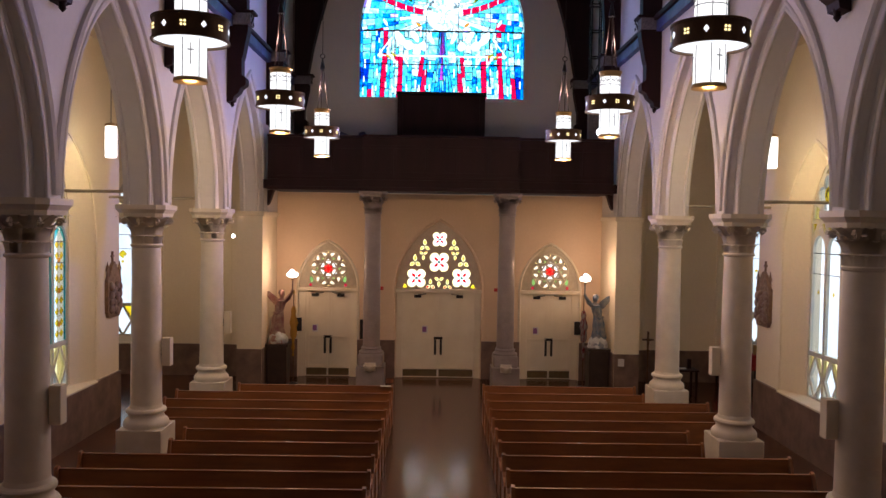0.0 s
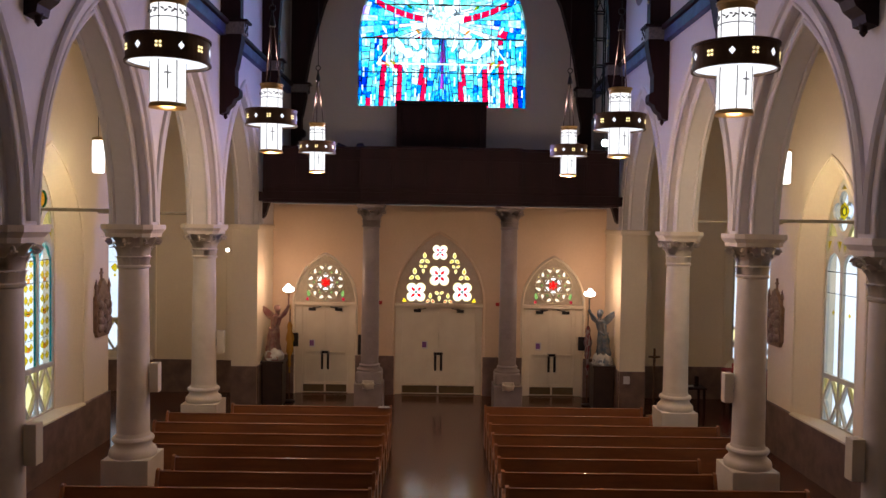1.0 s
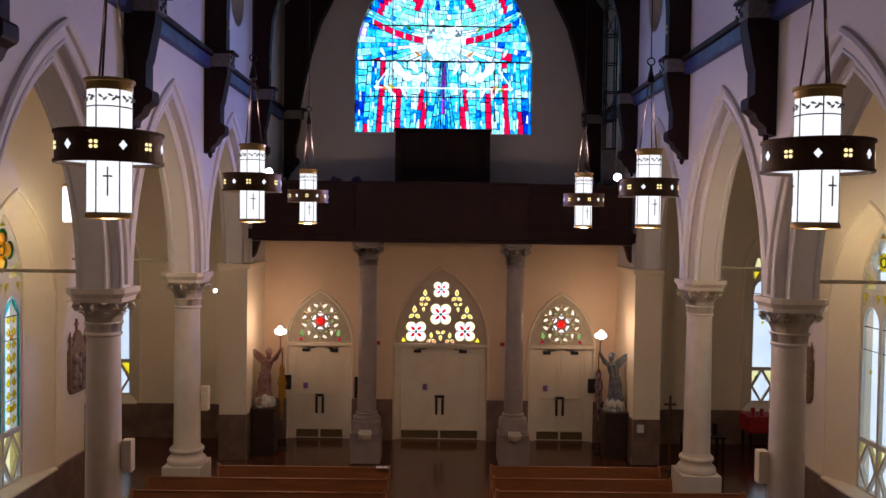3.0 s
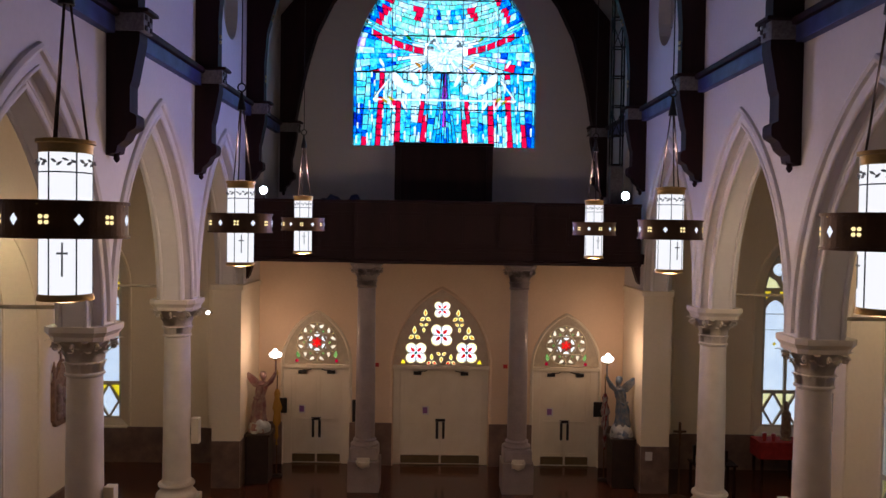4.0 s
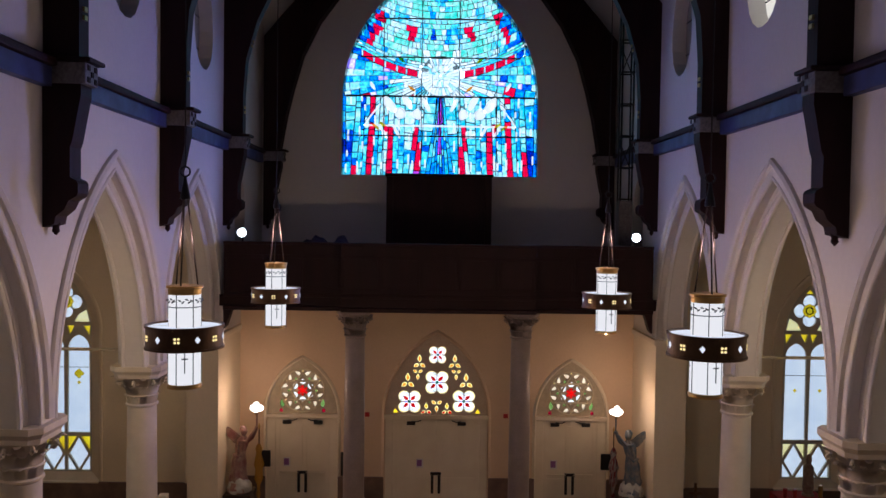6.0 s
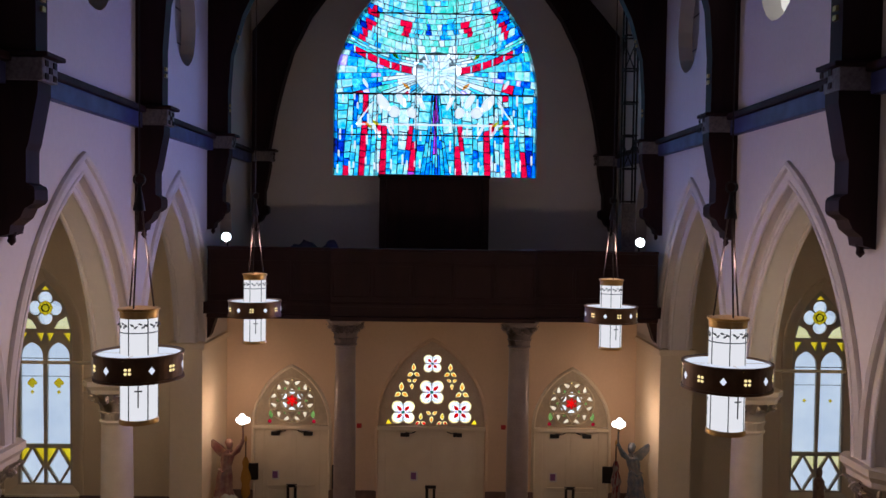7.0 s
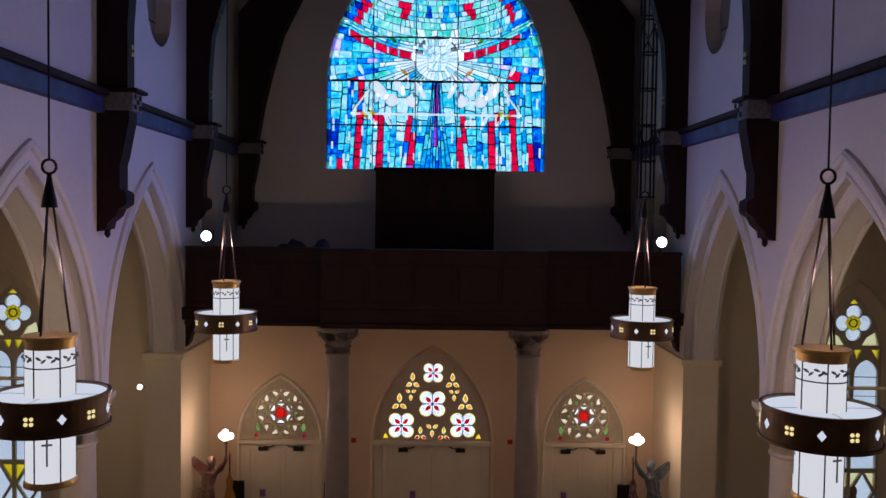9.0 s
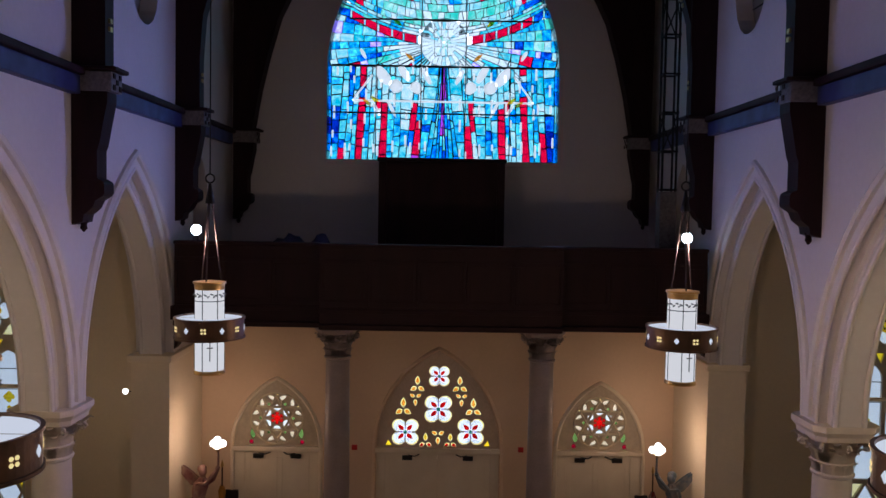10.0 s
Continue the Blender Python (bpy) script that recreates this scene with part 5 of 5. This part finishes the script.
for side in (-1, 1):
    line = columns(side)
    for y in (26.7, line[0] + BAY, *line):
        wall_post(side, y, 0.14 if y < 26 else 0.2)
    nm = "east" if side > 0 else "west"
    ys = sorted([REAR, *line, line[0] + BAY, 26.7])
    for a, b in zip(ys, ys[1:]):
        structure("beam_wall_" + nm, boxed(min(side * FACE, side * (FACE - 0.15)), max(side * FACE, side * (FACE - 0.15)), a + 0.2, b - 0.2, 9.47, 9.72, bevel=0.015), BEAM, "dark blue painted timber wall beam", "beam")
        structure("trim_beam_cap_" + nm, boxed(min(side * FACE, side * (FACE - 0.22)), max(side * FACE, side * (FACE - 0.22)), a + 0.2, b - 0.2, 9.721, 9.83, bevel=0.03), DARKWOOD, "dark moulded cap on the wall beam", "trim")
    for y in COLS[:4]:
        structure("tie_rod", tube(bmesh.new(), [(side * (BACK + 0.001), y, 5.42), (side * (OUTER - 0.001), y, 5.42)], 0.03), TRACERY, "iron tie rod across the aisle", "tie rod")
        bm = bmesh.new()
        slab(bm, [(side * (BACK + 0.002), 7.75), (side * (BACK + 0.3), 8.15), (side * (BACK + 0.002), 8.15)], 'y', y - 0.15, y + 0.15)
        structure("aisle_corbel", bm, DARKWOOD, "dark timber corbel in the aisle", "corbel")
    for y in CLERE_Y[side]:
        w = tagged(thing("clerestory_window", "rounded recessed clerestory window in the upper wall", "window", (side * (FACE + 0.3), y, 0)), kind="structure")
        pts = [(u * 1.02, z) for u, z in CLEREHALF] + [(-u * 1.02, z) for u, z in CLEREHALF[-2:0:-1]]
        # only the nearer east pane gets the emissive daylight material
        part("pane", slab(bmesh.new(), pts, 'x', min(0, side * 0.02), max(0, side * 0.02)), CLERE if side > 0 and y < 18 else UNLITPANE, w, "pale yellow clerestory glass")
        for z in (11.6, 12.3, 13.0):
            part("glazing_bar", tube(bmesh.new(), [(-side * 0.01, -0.6, z), (-side * 0.01, 0.6, z)], 0.012, 6), LEAD, w)

# ---- pendants ----
def pendant(x, y, z=6.24):
    c = thing("pendant_lamp", "white cylinder pendant lamp with a dark pierced bronze ring", "pendant lamp", (x, y, z), "nave pendants")
    r, H = 0.148, 0.96
    shade = part("shade", lathe(bmesh.new(), [(r, 0.05), (r, H - 0.07)], 32), LAMPGLASS, c, "lit white glass cylinder", smooth=True)
    cap = part("cap", lathe(bmesh.new(), [(r + 0.004, H - 0.07), (r + 0.006, H - 0.015), (r + 0.02, H - 0.01), (r + 0.02, H + 0.01), (r * 0.3, H + 0.025)], 32), GOLD, c, "brass cap", smooth=True)
    part("foot", lathe(bmesh.new(), [(r * 0.6, 0.0), (r + 0.012, 0.01), (r + 0.012, 0.03), (r + 0.004, 0.05)], 32), GOLD, c, "brass foot rim", smooth=True)
    seam = link_mesh("seam", boxed(r, r + 0.004, -0.004, 0.004, 0.05, H - 0.07), BLACK)
    for k in range(6):
        share("seam", seam, shade, Matrix.Rotation(math.pi * k / 3 + 0.3, 4, 'Z'))
    bm = bmesh.new()
    lathe(bm, [(r + 0.001, H - 0.19), (r + 0.004, H - 0.19), (r + 0.004, H - 0.182), (r + 0.001, H - 0.182)], 32)
    part("band", bm, BLACK, shade)
    vine = bmesh.new()
    for a, b, t in ((-0.42, 0.018, -0.6), (-0.22, -0.022, 0.7), (-0.02, 0.022, -0.3), (0.16, -0.02, 0.6), (0.3, 0.014, -0.5)):
        slab(vine, leafpts(a * r, H - 0.128 + b, t, 0.042, 0.008, 4), 'y', -r * 1.0 - 0.004, -r * 0.95)
    vine_me = link_mesh("vine", vine, GREYLINE)
    for k in range(6):
        share("vine", vine_me, shade, Matrix.Rotation(math.pi * k / 3 + 0.3 + math.pi / 6 + math.pi / 2, 4, 'Z'))
    cross = bmesh.new()
    slab(cross, [(-0.005, 0.16), (0.005, 0.16), (0.005, 0.29), (0.03, 0.29), (0.03, 0.302), (0.005, 0.302), (0.005, 0.36), (-0.005, 0.36), (-0.005, 0.302), (-0.03, 0.302), (-0.03, 0.29), (-0.005, 0.29)], 'y', -r - 0.004, -r * 0.97)
    cross_me = link_mesh("cross", cross, GREYLINE)
    for k in range(3):
        share("cross", cross_me, shade, Matrix.Rotation(2 * math.pi * k / 3 + 0.3 + math.pi / 6 + math.pi / 2, 4, 'Z'))
    # the ring: an inner and outer skin with pierced lights
    R, z0, z1 = 0.352, 0.405, 0.585
    bm = bmesh.new()
    n = 48
    for k in range(n):
        a, b = 2 * math.pi * k / n, 2 * math.pi * (k + 1) / n
        for r0, r1, lo, hi in ((R - 0.012, R, z0, z1), (R - 0.012, R + 0.012, z1, z1 + 0.02), (R - 0.012, R + 0.012, z0 - 0.02, z0)):
            v = [bm.verts.new((q * math.cos(t), q * math.sin(t), z)) for t in (a, b) for q in (r0, r1) for z in (lo, hi)]
            for f in ((0, 1, 3, 2), (4, 6, 7, 5), (0, 4, 5, 1), (2, 3, 7, 6), (1, 5, 7, 3), (0, 2, 6, 4)):
                if f in ((0, 1, 3, 2), (4, 6, 7, 5)):
                    continue
                bm.faces.new([v[i] for i in f])
    ring = part("ring", bm, BRONZE, c, "dark bronze ring")
    for zd in (z0 + 0.004, z1 - 0.004):
        part("diffuser", lathe(bmesh.new(), [(r + 0.003, zd), (R - 0.014, zd), (R - 0.014, zd + 0.008), (r + 0.003, zd + 0.008), (r + 0.003, zd)], 32), LAMPTOP, c, "lit white diffuser")
    dia = link_mesh("pierced_light", slab(bmesh.new(), [(-0.026, 0.495), (0, 0.462), (0.026, 0.495), (0, 0.528)], 'y', -R - 0.004, -R + 0.004), LAMPTOP)
    bm = bmesh.new()
    for dx, dz in ((-0.016, 0.016), (0.016, 0.016), (-0.016, -0.016), (0.016, -0.016)):
        slab(bm, disc(dx, 0.495 + dz, 0.013, 6), 'y', -R - 0.004, -R + 0.004)
    quad = link_mesh("pierced_light", bm, PIERCED)
    for k in range(12):
        share("pierced_light", dia if k % 2 else quad, ring, Matrix.Rotation(math.pi * k / 6 + 0.1, 4, 'Z'))
    part("spoke", tube(tube(bmesh.new(), [(-R, 0, z1 - 0.002), (R, 0, z1 - 0.002)], 0.008, 6), [(0, -R, z1 - 0.002), (0, R, z1 - 0.002)], 0.008, 6), GOLD, c)
    for k in range(3):
        a = 2 * math.pi * k / 3 + 0.5
        part("rod", tube(bmesh.new(), [(0.12 * math.cos(a), 0.12 * math.sin(a), H), (0.02 * math.cos(a), 0.02 * math.sin(a), H + 0.85)], 0.008, 6), DARKROD, c)
    part("hanger", lathe(bmesh.new(), [(0.05, H + 0.82), (0.045, H + 0.86), (0.02, H + 0.98), (0.012, H + 1.04)], 12), BLACK, c, smooth=True)
    bm = tube(bmesh.new(), [(0.045 * math.cos(2 * math.pi * k / 16), 0, H + 1.08 + 0.045 * math.sin(2 * math.pi * k / 16)) for k in range(17)], 0.009, 6)
    part("loop", bm, BLACK, c)
    part("stem", tube(bmesh.new(), [(0, 0, H + 1.12), (0, 0, 11.2)], 0.007, 6), BLACK, c)
    return c


lamp = pendant(NAVE_X[0], NAVE_Y[1], NAVE_Z)
for x in NAVE_X:
    for y in NAVE_Y:
        if (x, y) != (NAVE_X[0], NAVE_Y[1]):
            copy_thing(lamp, pose(x, y + (-0.15 if x > 0 else 0), NAVE_Z))


def aisle_lamp(x, y):
    c = thing("aisle_pendant", "slim white glass pendant lamp in the aisle", "pendant lamp", (x, y, 6.2), "aisle pendants")
    part("shade", lathe(bmesh.new(), [(0.10, 0.0), (0.12, 0.03), (0.12, 0.62), (0.10, 0.66)], 20), AISLEGLASS, c, smooth=True)
    part("cap", lathe(bmesh.new(), [(0.125, 0.66), (0.125, 0.70), (0.03, 0.74)], 20), GOLD, c, smooth=True)
    part("stem", tube(bmesh.new(), [(0, 0, 0.74), (0, 0, 2.8)], 0.008, 6), BLACK, c)
    return c


al = aisle_lamp(-7.0, 16.44)
for x in AISLE_X:
    for y in AISLE_Y:
        if (x, y) != (-7.0, 16.44):
            copy_thing(al, pose(x, y, 6.2))

# ---- pews ----
def pew_end(bm, x0, x1):
    """A shaped end: upright back edge, sloping arm and rounded top."""
    pts = [(-0.47, 0), (0.05, 0), (0.07, 0.55), (0.10, 0.90), (0.06, 0.95), (-0.01, 0.93), (-0.05, 0.80), (-0.10, 0.66), (-0.20, 0.60), (-0.42, 0.58), (-0.48, 0.53)]
    return slab(bm, pts, 'x', x0, x1)


for side in (-1, 1):
    for k in range(24):
        y = (18.92 if side < 0 else 19.1) - 0.845 * k
        short = any(-0.5 < y - c < 1.0 for c in columns(side))
        x1 = 4.9 if short else 6.15
        p = thing("pew", "long varnished brown oak church pew", "pew", (0, y, 0), "pews")
        sx = (lambda a, b: (min(a * side, b * side), max(a * side, b * side)))
        bm = bmesh.new()
        a, b = sx(1.16, x1 - 0.05)
        slab(bm, [(-0.035, 0.42), (-0.01, 0.42), (0.06, 0.87), (0.035, 0.87)], 'x', a, b)
        part("backrest", bm, PEW, p)
        part("top_rail", boxed(a, b, 0.025, 0.085, 0.871, 0.905, bevel=0.01), PEW, p)
        part("seat", boxed(a, b, -0.44, -0.04, 0.40, 0.435, bevel=0.012), PEW, p)
        part("apron", boxed(a, b, -0.06, -0.04, 0.06, 0.40), PEW, p)
        part("book_rack", boxed(a, b, 0.075, 0.16, 0.56, 0.60, bevel=0.006), PEW, p)
        part("end_panel", pew_end(bmesh.new(), *sx(1.10, 1.16)), PEW, p)
        part("end_panel", pew_end(bmesh.new(), *sx(x1 - 0.05, x1)), PEW, p)
# a folded sheet left on the last pew
sheet = part("paper_sheet", boxed(-1.42, -1.12, 18.87, 19.03, 0.956, 0.962), PAPER)
tagged(sheet, "white folded paper sheet lying on a pew top", "paper")
sheet.location.z = -0.0505

# ---- statues, flags, cross and aisle furniture ----
def blob(bm, c, r, turn=0.0):
    """A smooth ellipsoid of radii r round c, leaned by turn degrees about y."""
    m = Matrix.Translation(c) @ Matrix.Rotation(radians(turn), 4, 'Y') @ Matrix.Diagonal((*r, 1))
    bmesh.ops.create_icosphere(bm, subdivisions=2, radius=1, matrix=m)


def statue(side):
    """A winged stone angel as one plain mesh, one arm raised."""
    s = -side
    bm = bmesh.new()
    lathe(bm, [(0.27, 0), (0.28, 0.10), (0.24, 0.2), (0.22, 0.24)], 20)
    prof = [(0.19, 0.22), (0.21, 0.30), (0.18, 0.42), (0.165, 0.55), (0.17, 0.68), (0.15, 0.80), (0.115, 0.95), (0.13, 1.04), (0.14, 1.14), (0.125, 1.24), (0.05, 1.34), (0.045, 1.38)]
    n = 42
    rings = []
    for r, z in prof:
        rings.append([bm.verts.new((s * (0.10 * (z / 1.3) ** 1.5 - 0.04 * math.sin(2.4 * z)) + r * (1 + 0.15 * math.sin(7 * 2 * math.pi * k / n + 3.5 * z)) * math.cos(2 * math.pi * k / n), r * 0.85 * (1 + 0.15 * math.sin(7 * 2 * math.pi * k / n + 3.5 * z)) * math.sin(2 * math.pi * k / n), z)) for k in range(n)])
    for a, b in zip(rings, rings[1:]):
        for k in range(n):
            bm.faces.new((a[k], a[(k + 1) % n], b[(k + 1) % n], b[k]))
    bm.faces.new(rings[-1])
    blob(bm, (s * 0.11, -0.01, 1.45), (0.085, 0.095, 0.115))
    tube(bm, [(s * 0.20, -0.02, 1.22), (s * 0.33, -0.06, 1.32), (s * 0.44, -0.10, 1.58)], 0.045)
    tube(bm, [(s * 0.44, -0.10, 1.50), (s * 0.44, -0.10, 1.90)], 0.022)
    tube(bm, [(s * 0.02, -0.08, 1.24), (s * 0.20, -0.16, 1.26), (s * 0.40, -0.12, 1.50)], 0.034)
    tube(bm, [(-s * 0.12, -0.1, 0.92), (0.0, -0.17, 0.86), (s * 0.14, -0.12, 0.96)], 0.03)
    blob(bm, (s * 0.09, 0.02, 1.50), (0.095, 0.1, 0.09))
    for q in (-1, 1):
        slab(bm, [(-s * 0.02, 1.12), (-s * 0.16, 1.15), (-s * 0.26, 1.26), (-s * 0.36, 1.40), (-s * 0.41, 1.55), (-s * 0.28, 1.50), (-s * 0.14, 1.40), (s * 0.0, 1.28)], 'y', 0.13 + 0.04 * q, 0.15 + 0.04 * q)
    return bm


for side, mat, lab in ((-1, ROBE_ROSE, "painted angel statue in a rose robe raising a torch"), (1, ROBE_BLUE, "painted angel statue in a blue robe raising a torch")):
    ped = thing("statue_pedestal", "dark square timber pedestal under a statue", "pedestal", (side * 4.74, 23.1, 0), "statue pedestals")
    part("block", boxed(-0.29, 0.29, -0.3, 0.3, 0, 1.22, bevel=0.01), PEDESTAL, ped)
    part("top", boxed(-0.33, 0.33, -0.34, 0.34, 1.221, 1.29, bevel=0.015), PEDESTAL, ped)
    bm = bmesh.new()
    bmesh.ops.create_icosphere(bm, subdivisions=3, radius=1)
    for v in bm.verts:
        f = 1 + 0.22 * noise.noise(v.co * 2.3 + Vector((side * 3, 0, 0)))
        v.co = Vector((v.co.x * 0.29 * f, v.co.y * 0.28 * f, max(-0.001, v.co.z * 0.33 * f + 0.05)))
    rock = part("statue_rock", bm, PALEROCK, smooth=True)
    rock.location = (side * 4.75, 23.1, 1.292)
    tagged(rock, "pale grey painted rock at the foot of a statue", "rock", "statue rocks")
    st = part("angel_statue", statue(side), mat, smooth=True)
    st.location = (side * 4.76, 23.1, 1.29)
    tagged(st, lab, "statue", "angel statues")
    gl = thing("torch_lamp", "cluster of lit white glass globes on a torch", "lamp", (side * 4.33, 23.0, 3.17), "torch lamps")
    for dx, dz in ((-0.09, 0.16), (0, 0.25), (0.09, 0.16), (0.0, 0.14)):
        bm = bmesh.new()
        bmesh.ops.create_icosphere(bm, subdivisions=2, radius=0.075, matrix=Matrix.Translation((dx, 0.03 if dx else -0.04, dz)))
        part("globe", bm, TORCHGLOW, gl, smooth=True)
    part("cup", lathe(bmesh.new(), [(0.02, 0), (0.04, 0.05), (0.09, 0.08)], 12), GOLD, gl, smooth=True)
    # a flag on a pole beside the statue
    fl = thing("flag_stand", "furled yellow flag on a pole" if side < 0 else "furled red, white and blue striped flag on a pole", "flag", (side * 4.36 + (0.0 if side < 0 else 0.02), 23.45, 0))
    part("pole", tube(bmesh.new(), [(0, 0, 0.06), (0, 0, 2.72)], 0.016), BRONZE, fl)
    part("foot", lathe(bmesh.new(), [(0.16, 0), (0.16, 0.03), (0.03, 0.07)], 16), BLACK, fl, smooth=True)
    part("finial", lathe(bmesh.new(), [(0.02, 2.72), (0.035, 2.76), (0.01, 2.86)], 10), GOLD, fl, smooth=True)
    bm = bmesh.new()
    rows = []
    for k in range(13):
        z = 2.35 - 0.125 * k
        wv = 0.03 + 0.065 * math.sin(math.pi * min(1, k / 9)) + 0.02 * math.sin(k * 2.1)
        rows.append([bm.verts.new(((wv * (1 + 0.28 * math.sin(5 * a + k * 0.3))) * math.cos(a), 0.7 * wv * math.sin(a) - 0.02, z)) for a in (2 * math.pi * j / 18 for j in range(18))])
    for a, b in zip(rows, rows[1:]):
        for j in range(18):
            bm.faces.new((a[j], a[(j + 1) % 18], b[(j + 1) % 18], b[j]))
    part("cloth", bm, YELLOWCLOTH if side < 0 else STRIPES, fl, smooth=True)
    nb = part("wall_box", boxed(-0.14, 0.14, -0.07, 0, 0, 0.42, bevel=0.02), BLACK)
    nb.location = (side * 4.72 - side * 0.28, DOORY - 0.002, 1.45)
    tagged(nb, "black wall mounted box beside the door", "wall box")
    al_ = part("alarm_box", boxed(-0.06, 0.06, -0.05, 0, 0, 0.11, bevel=0.01), REDPLASTIC)
    al_.location = (side * 1.80, DOORY - 0.001, 2.78)
    tagged(al_, "small red alarm box on the wall", "alarm")
    if side < 0:
        bp = part("black_panel", boxed(-0.07, 0.07, -0.05, 0, 0, 0.62, bevel=0.01), BLACK)
        bp.location = (-2.40, DOORY - 0.001, 1.22)
        tagged(bp, "narrow black panel hanging on the wall", "wall panel")
    rel = thing("station_relief", "carved and painted relief plaque in a gabled frame", "relief plaque", (side * (OUTER - 0.001), 18.75, 2.5), "wall reliefs")
    s = -side
    bm = bmesh.new()
    slab(bm, [(-0.40, 0.18), (-0.3, 0.04), (0.3, 0.04), (0.40, 0.18), (0.40, 0.95), (0.28, 1.05), (0.12, 1.30), (0, 1.38), (-0.12, 1.30), (-0.28, 1.05), (-0.40, 0.95)], 'x', min(0, s * 0.08), max(0, s * 0.08))
    part("frame", bm, RELIEF, rel)
    bm = bmesh.new()
    for k in range(16):
        blob(bm, (s * 0.10, -0.24 + 0.16 * (k % 4), 0.25 + 0.17 * (k // 4) + 0.05 * math.sin(k * 2.3)), (0.07, 0.09, 0.12))
    tagged(part("carving", bm, RELIEF2, rel, smooth=True), kind="stuff")
    for y in (-0.36, 0.36):
        part("pinnacle", lathe(bmesh.new(), [(0.035, 0.95), (0.03, 1.15), (0.05, 1.17), (0.005, 1.38)], 8, (s * 0.05, y)), RELIEF, rel)
    part("finial_cross", box(boxed(min(0, s * 0.04), max(0, s * 0.04), -0.02, 0.02, 1.38, 1.62), min(0, s * 0.04), max(0, s * 0.04), -0.07, 0.07, 1.49, 1.53), RELIEF, rel)

cx = thing("processional_cross", "tall dark crucifix on a slender floor stand", "cross", (5.98, 22.1, 0))
part("pole", tube(bmesh.new(), [(0, 0, 0.05), (0, 0, 1.35)], 0.022), BRONZE, cx)
part("foot", lathe(bmesh.new(), [(0.2, 0), (0.2, 0.03), (0.04, 0.08)], 16), BRONZE, cx, smooth=True)
part("cross", box(boxed(-0.028, 0.028, -0.02, 0.02, 1.35, 1.92), -0.16, 0.16, -0.018, 0.018, 1.66, 1.71), BRONZE, cx)
part("figure", tube(tube(bmesh.new(), [(0, -0.03, 1.42), (0.01, -0.035, 1.6), (0, -0.03, 1.70)], 0.025), [(-0.13, -0.025, 1.69), (0, -0.03, 1.65), (0.13, -0.025, 1.69)], 0.012), BRONZE, cx)
tb = thing("side_table", "dark timber table with leaflets and frames on it", "table", (7.0, 22.6, 0))
part("top", boxed(-0.55, 0.55, -0.3, 0.3, 0.74, 0.78, bevel=0.008), DARKWOOD, tb)
for x in (-0.48, 0.48):
    for y in (-0.24, 0.24):
        part("leg", boxed(x - 0.03, x + 0.03, y - 0.03, y + 0.03, 0, 0.74), DARKWOOD, tb)
for k, (x, y, w, h, mt) in enumerate(((-0.4, 0.05, 0.2, 0.42, BLACK), (-0.15, 0.12, 0.16, 0.3, NAVYCLOTH), (-0.2, -0.12, 0.28, 0.04, PAPER), (0.1, -0.05, 0.25, 0.03, PAPER), (0.35, 0.05, 0.1, 0.28, DARKWOOD), (-0.42, -0.14, 0.12, 0.2, DULLBRASS))):
    ob = part("tabletop_item", boxed(-w / 2, w / 2, -0.05, 0.05, 0, h, bevel=0.006), mt)
    ob.location = (7.0 + x, 22.6 + y, 0.781)
    tagged(ob, "stack of white leaflets on the table" if mt is PAPER else "small dark framed item standing on the table", "table item")
sh = thing("shrine_table", "small altar table draped with a red cloth", "table", (9.25, 24.0, 0))
part("cloth", boxed(-0.6, 0.6, -0.35, 0.35, 0.55, 1.02, bevel=0.03), REDCLOTH, sh, "red cloth")
for x in (-0.5, 0.5):
    for y in (-0.28, 0.28):
        part("leg", boxed(x - 0.03, x + 0.03, y - 0.03, y + 0.03, 0, 0.55), DARKWOOD, sh)
st = part("robed_statue", lathe(bmesh.new(), [(0.15, 0), (0.15, 0.05), (0.11, 0.07), (0.14, 0.2), (0.12, 0.5), (0.13, 0.72), (0.06, 0.82), (0.08, 0.92), (0.07, 1.0), (0.02, 1.06)], 18), RELIEF2, smooth=True)
st.location = (9.5, 24.0, 1.02)
tagged(st, "small painted robed statue on the red altar cloth", "statue")
for k, (y, h, mt) in enumerate(((8.85, 0.22, REDPLASTIC), (9.1, 0.2, REDPLASTIC), (9.75, 0.3, GOLD))):
    ob = part("votive_candle", lathe(bmesh.new(), [(0.05, 0), (0.06, h * 0.8), (0.05, h)], 12), mt, smooth=True)
    ob.location = (y, 23.85, 1.02)
    tagged(ob, "red glass votive candle on the altar cloth" if mt is REDPLASTIC else "brass candle holder on the altar cloth", "candle")
wl = thing("wall_light", "small round lit wall lamp on the pier", "wall lamp", (-5.96, 22.55, 4.45))
part("arm", tube(bmesh.new(), [(0.145, 0.02, 0), (0, 0, 0)], 0.012), BLACK, wl)
bm = bmesh.new()
bmesh.ops.create_icosphere(bm, subdivisions=2, radius=0.055)
part("bulb", bm, TORCHGLOW, wl, smooth=True)
for x, y, z in ((4.98, 22.455, 0.92),):
    nt = part("notice_sheet", boxed(-0.09, 0.09, -0.004, 0, 0, 0.22), PAPER)
    nt.location = (5.3, 22.415, 0.85)
    tagged(nt, "white notice sheet taped to the pier", "notice")
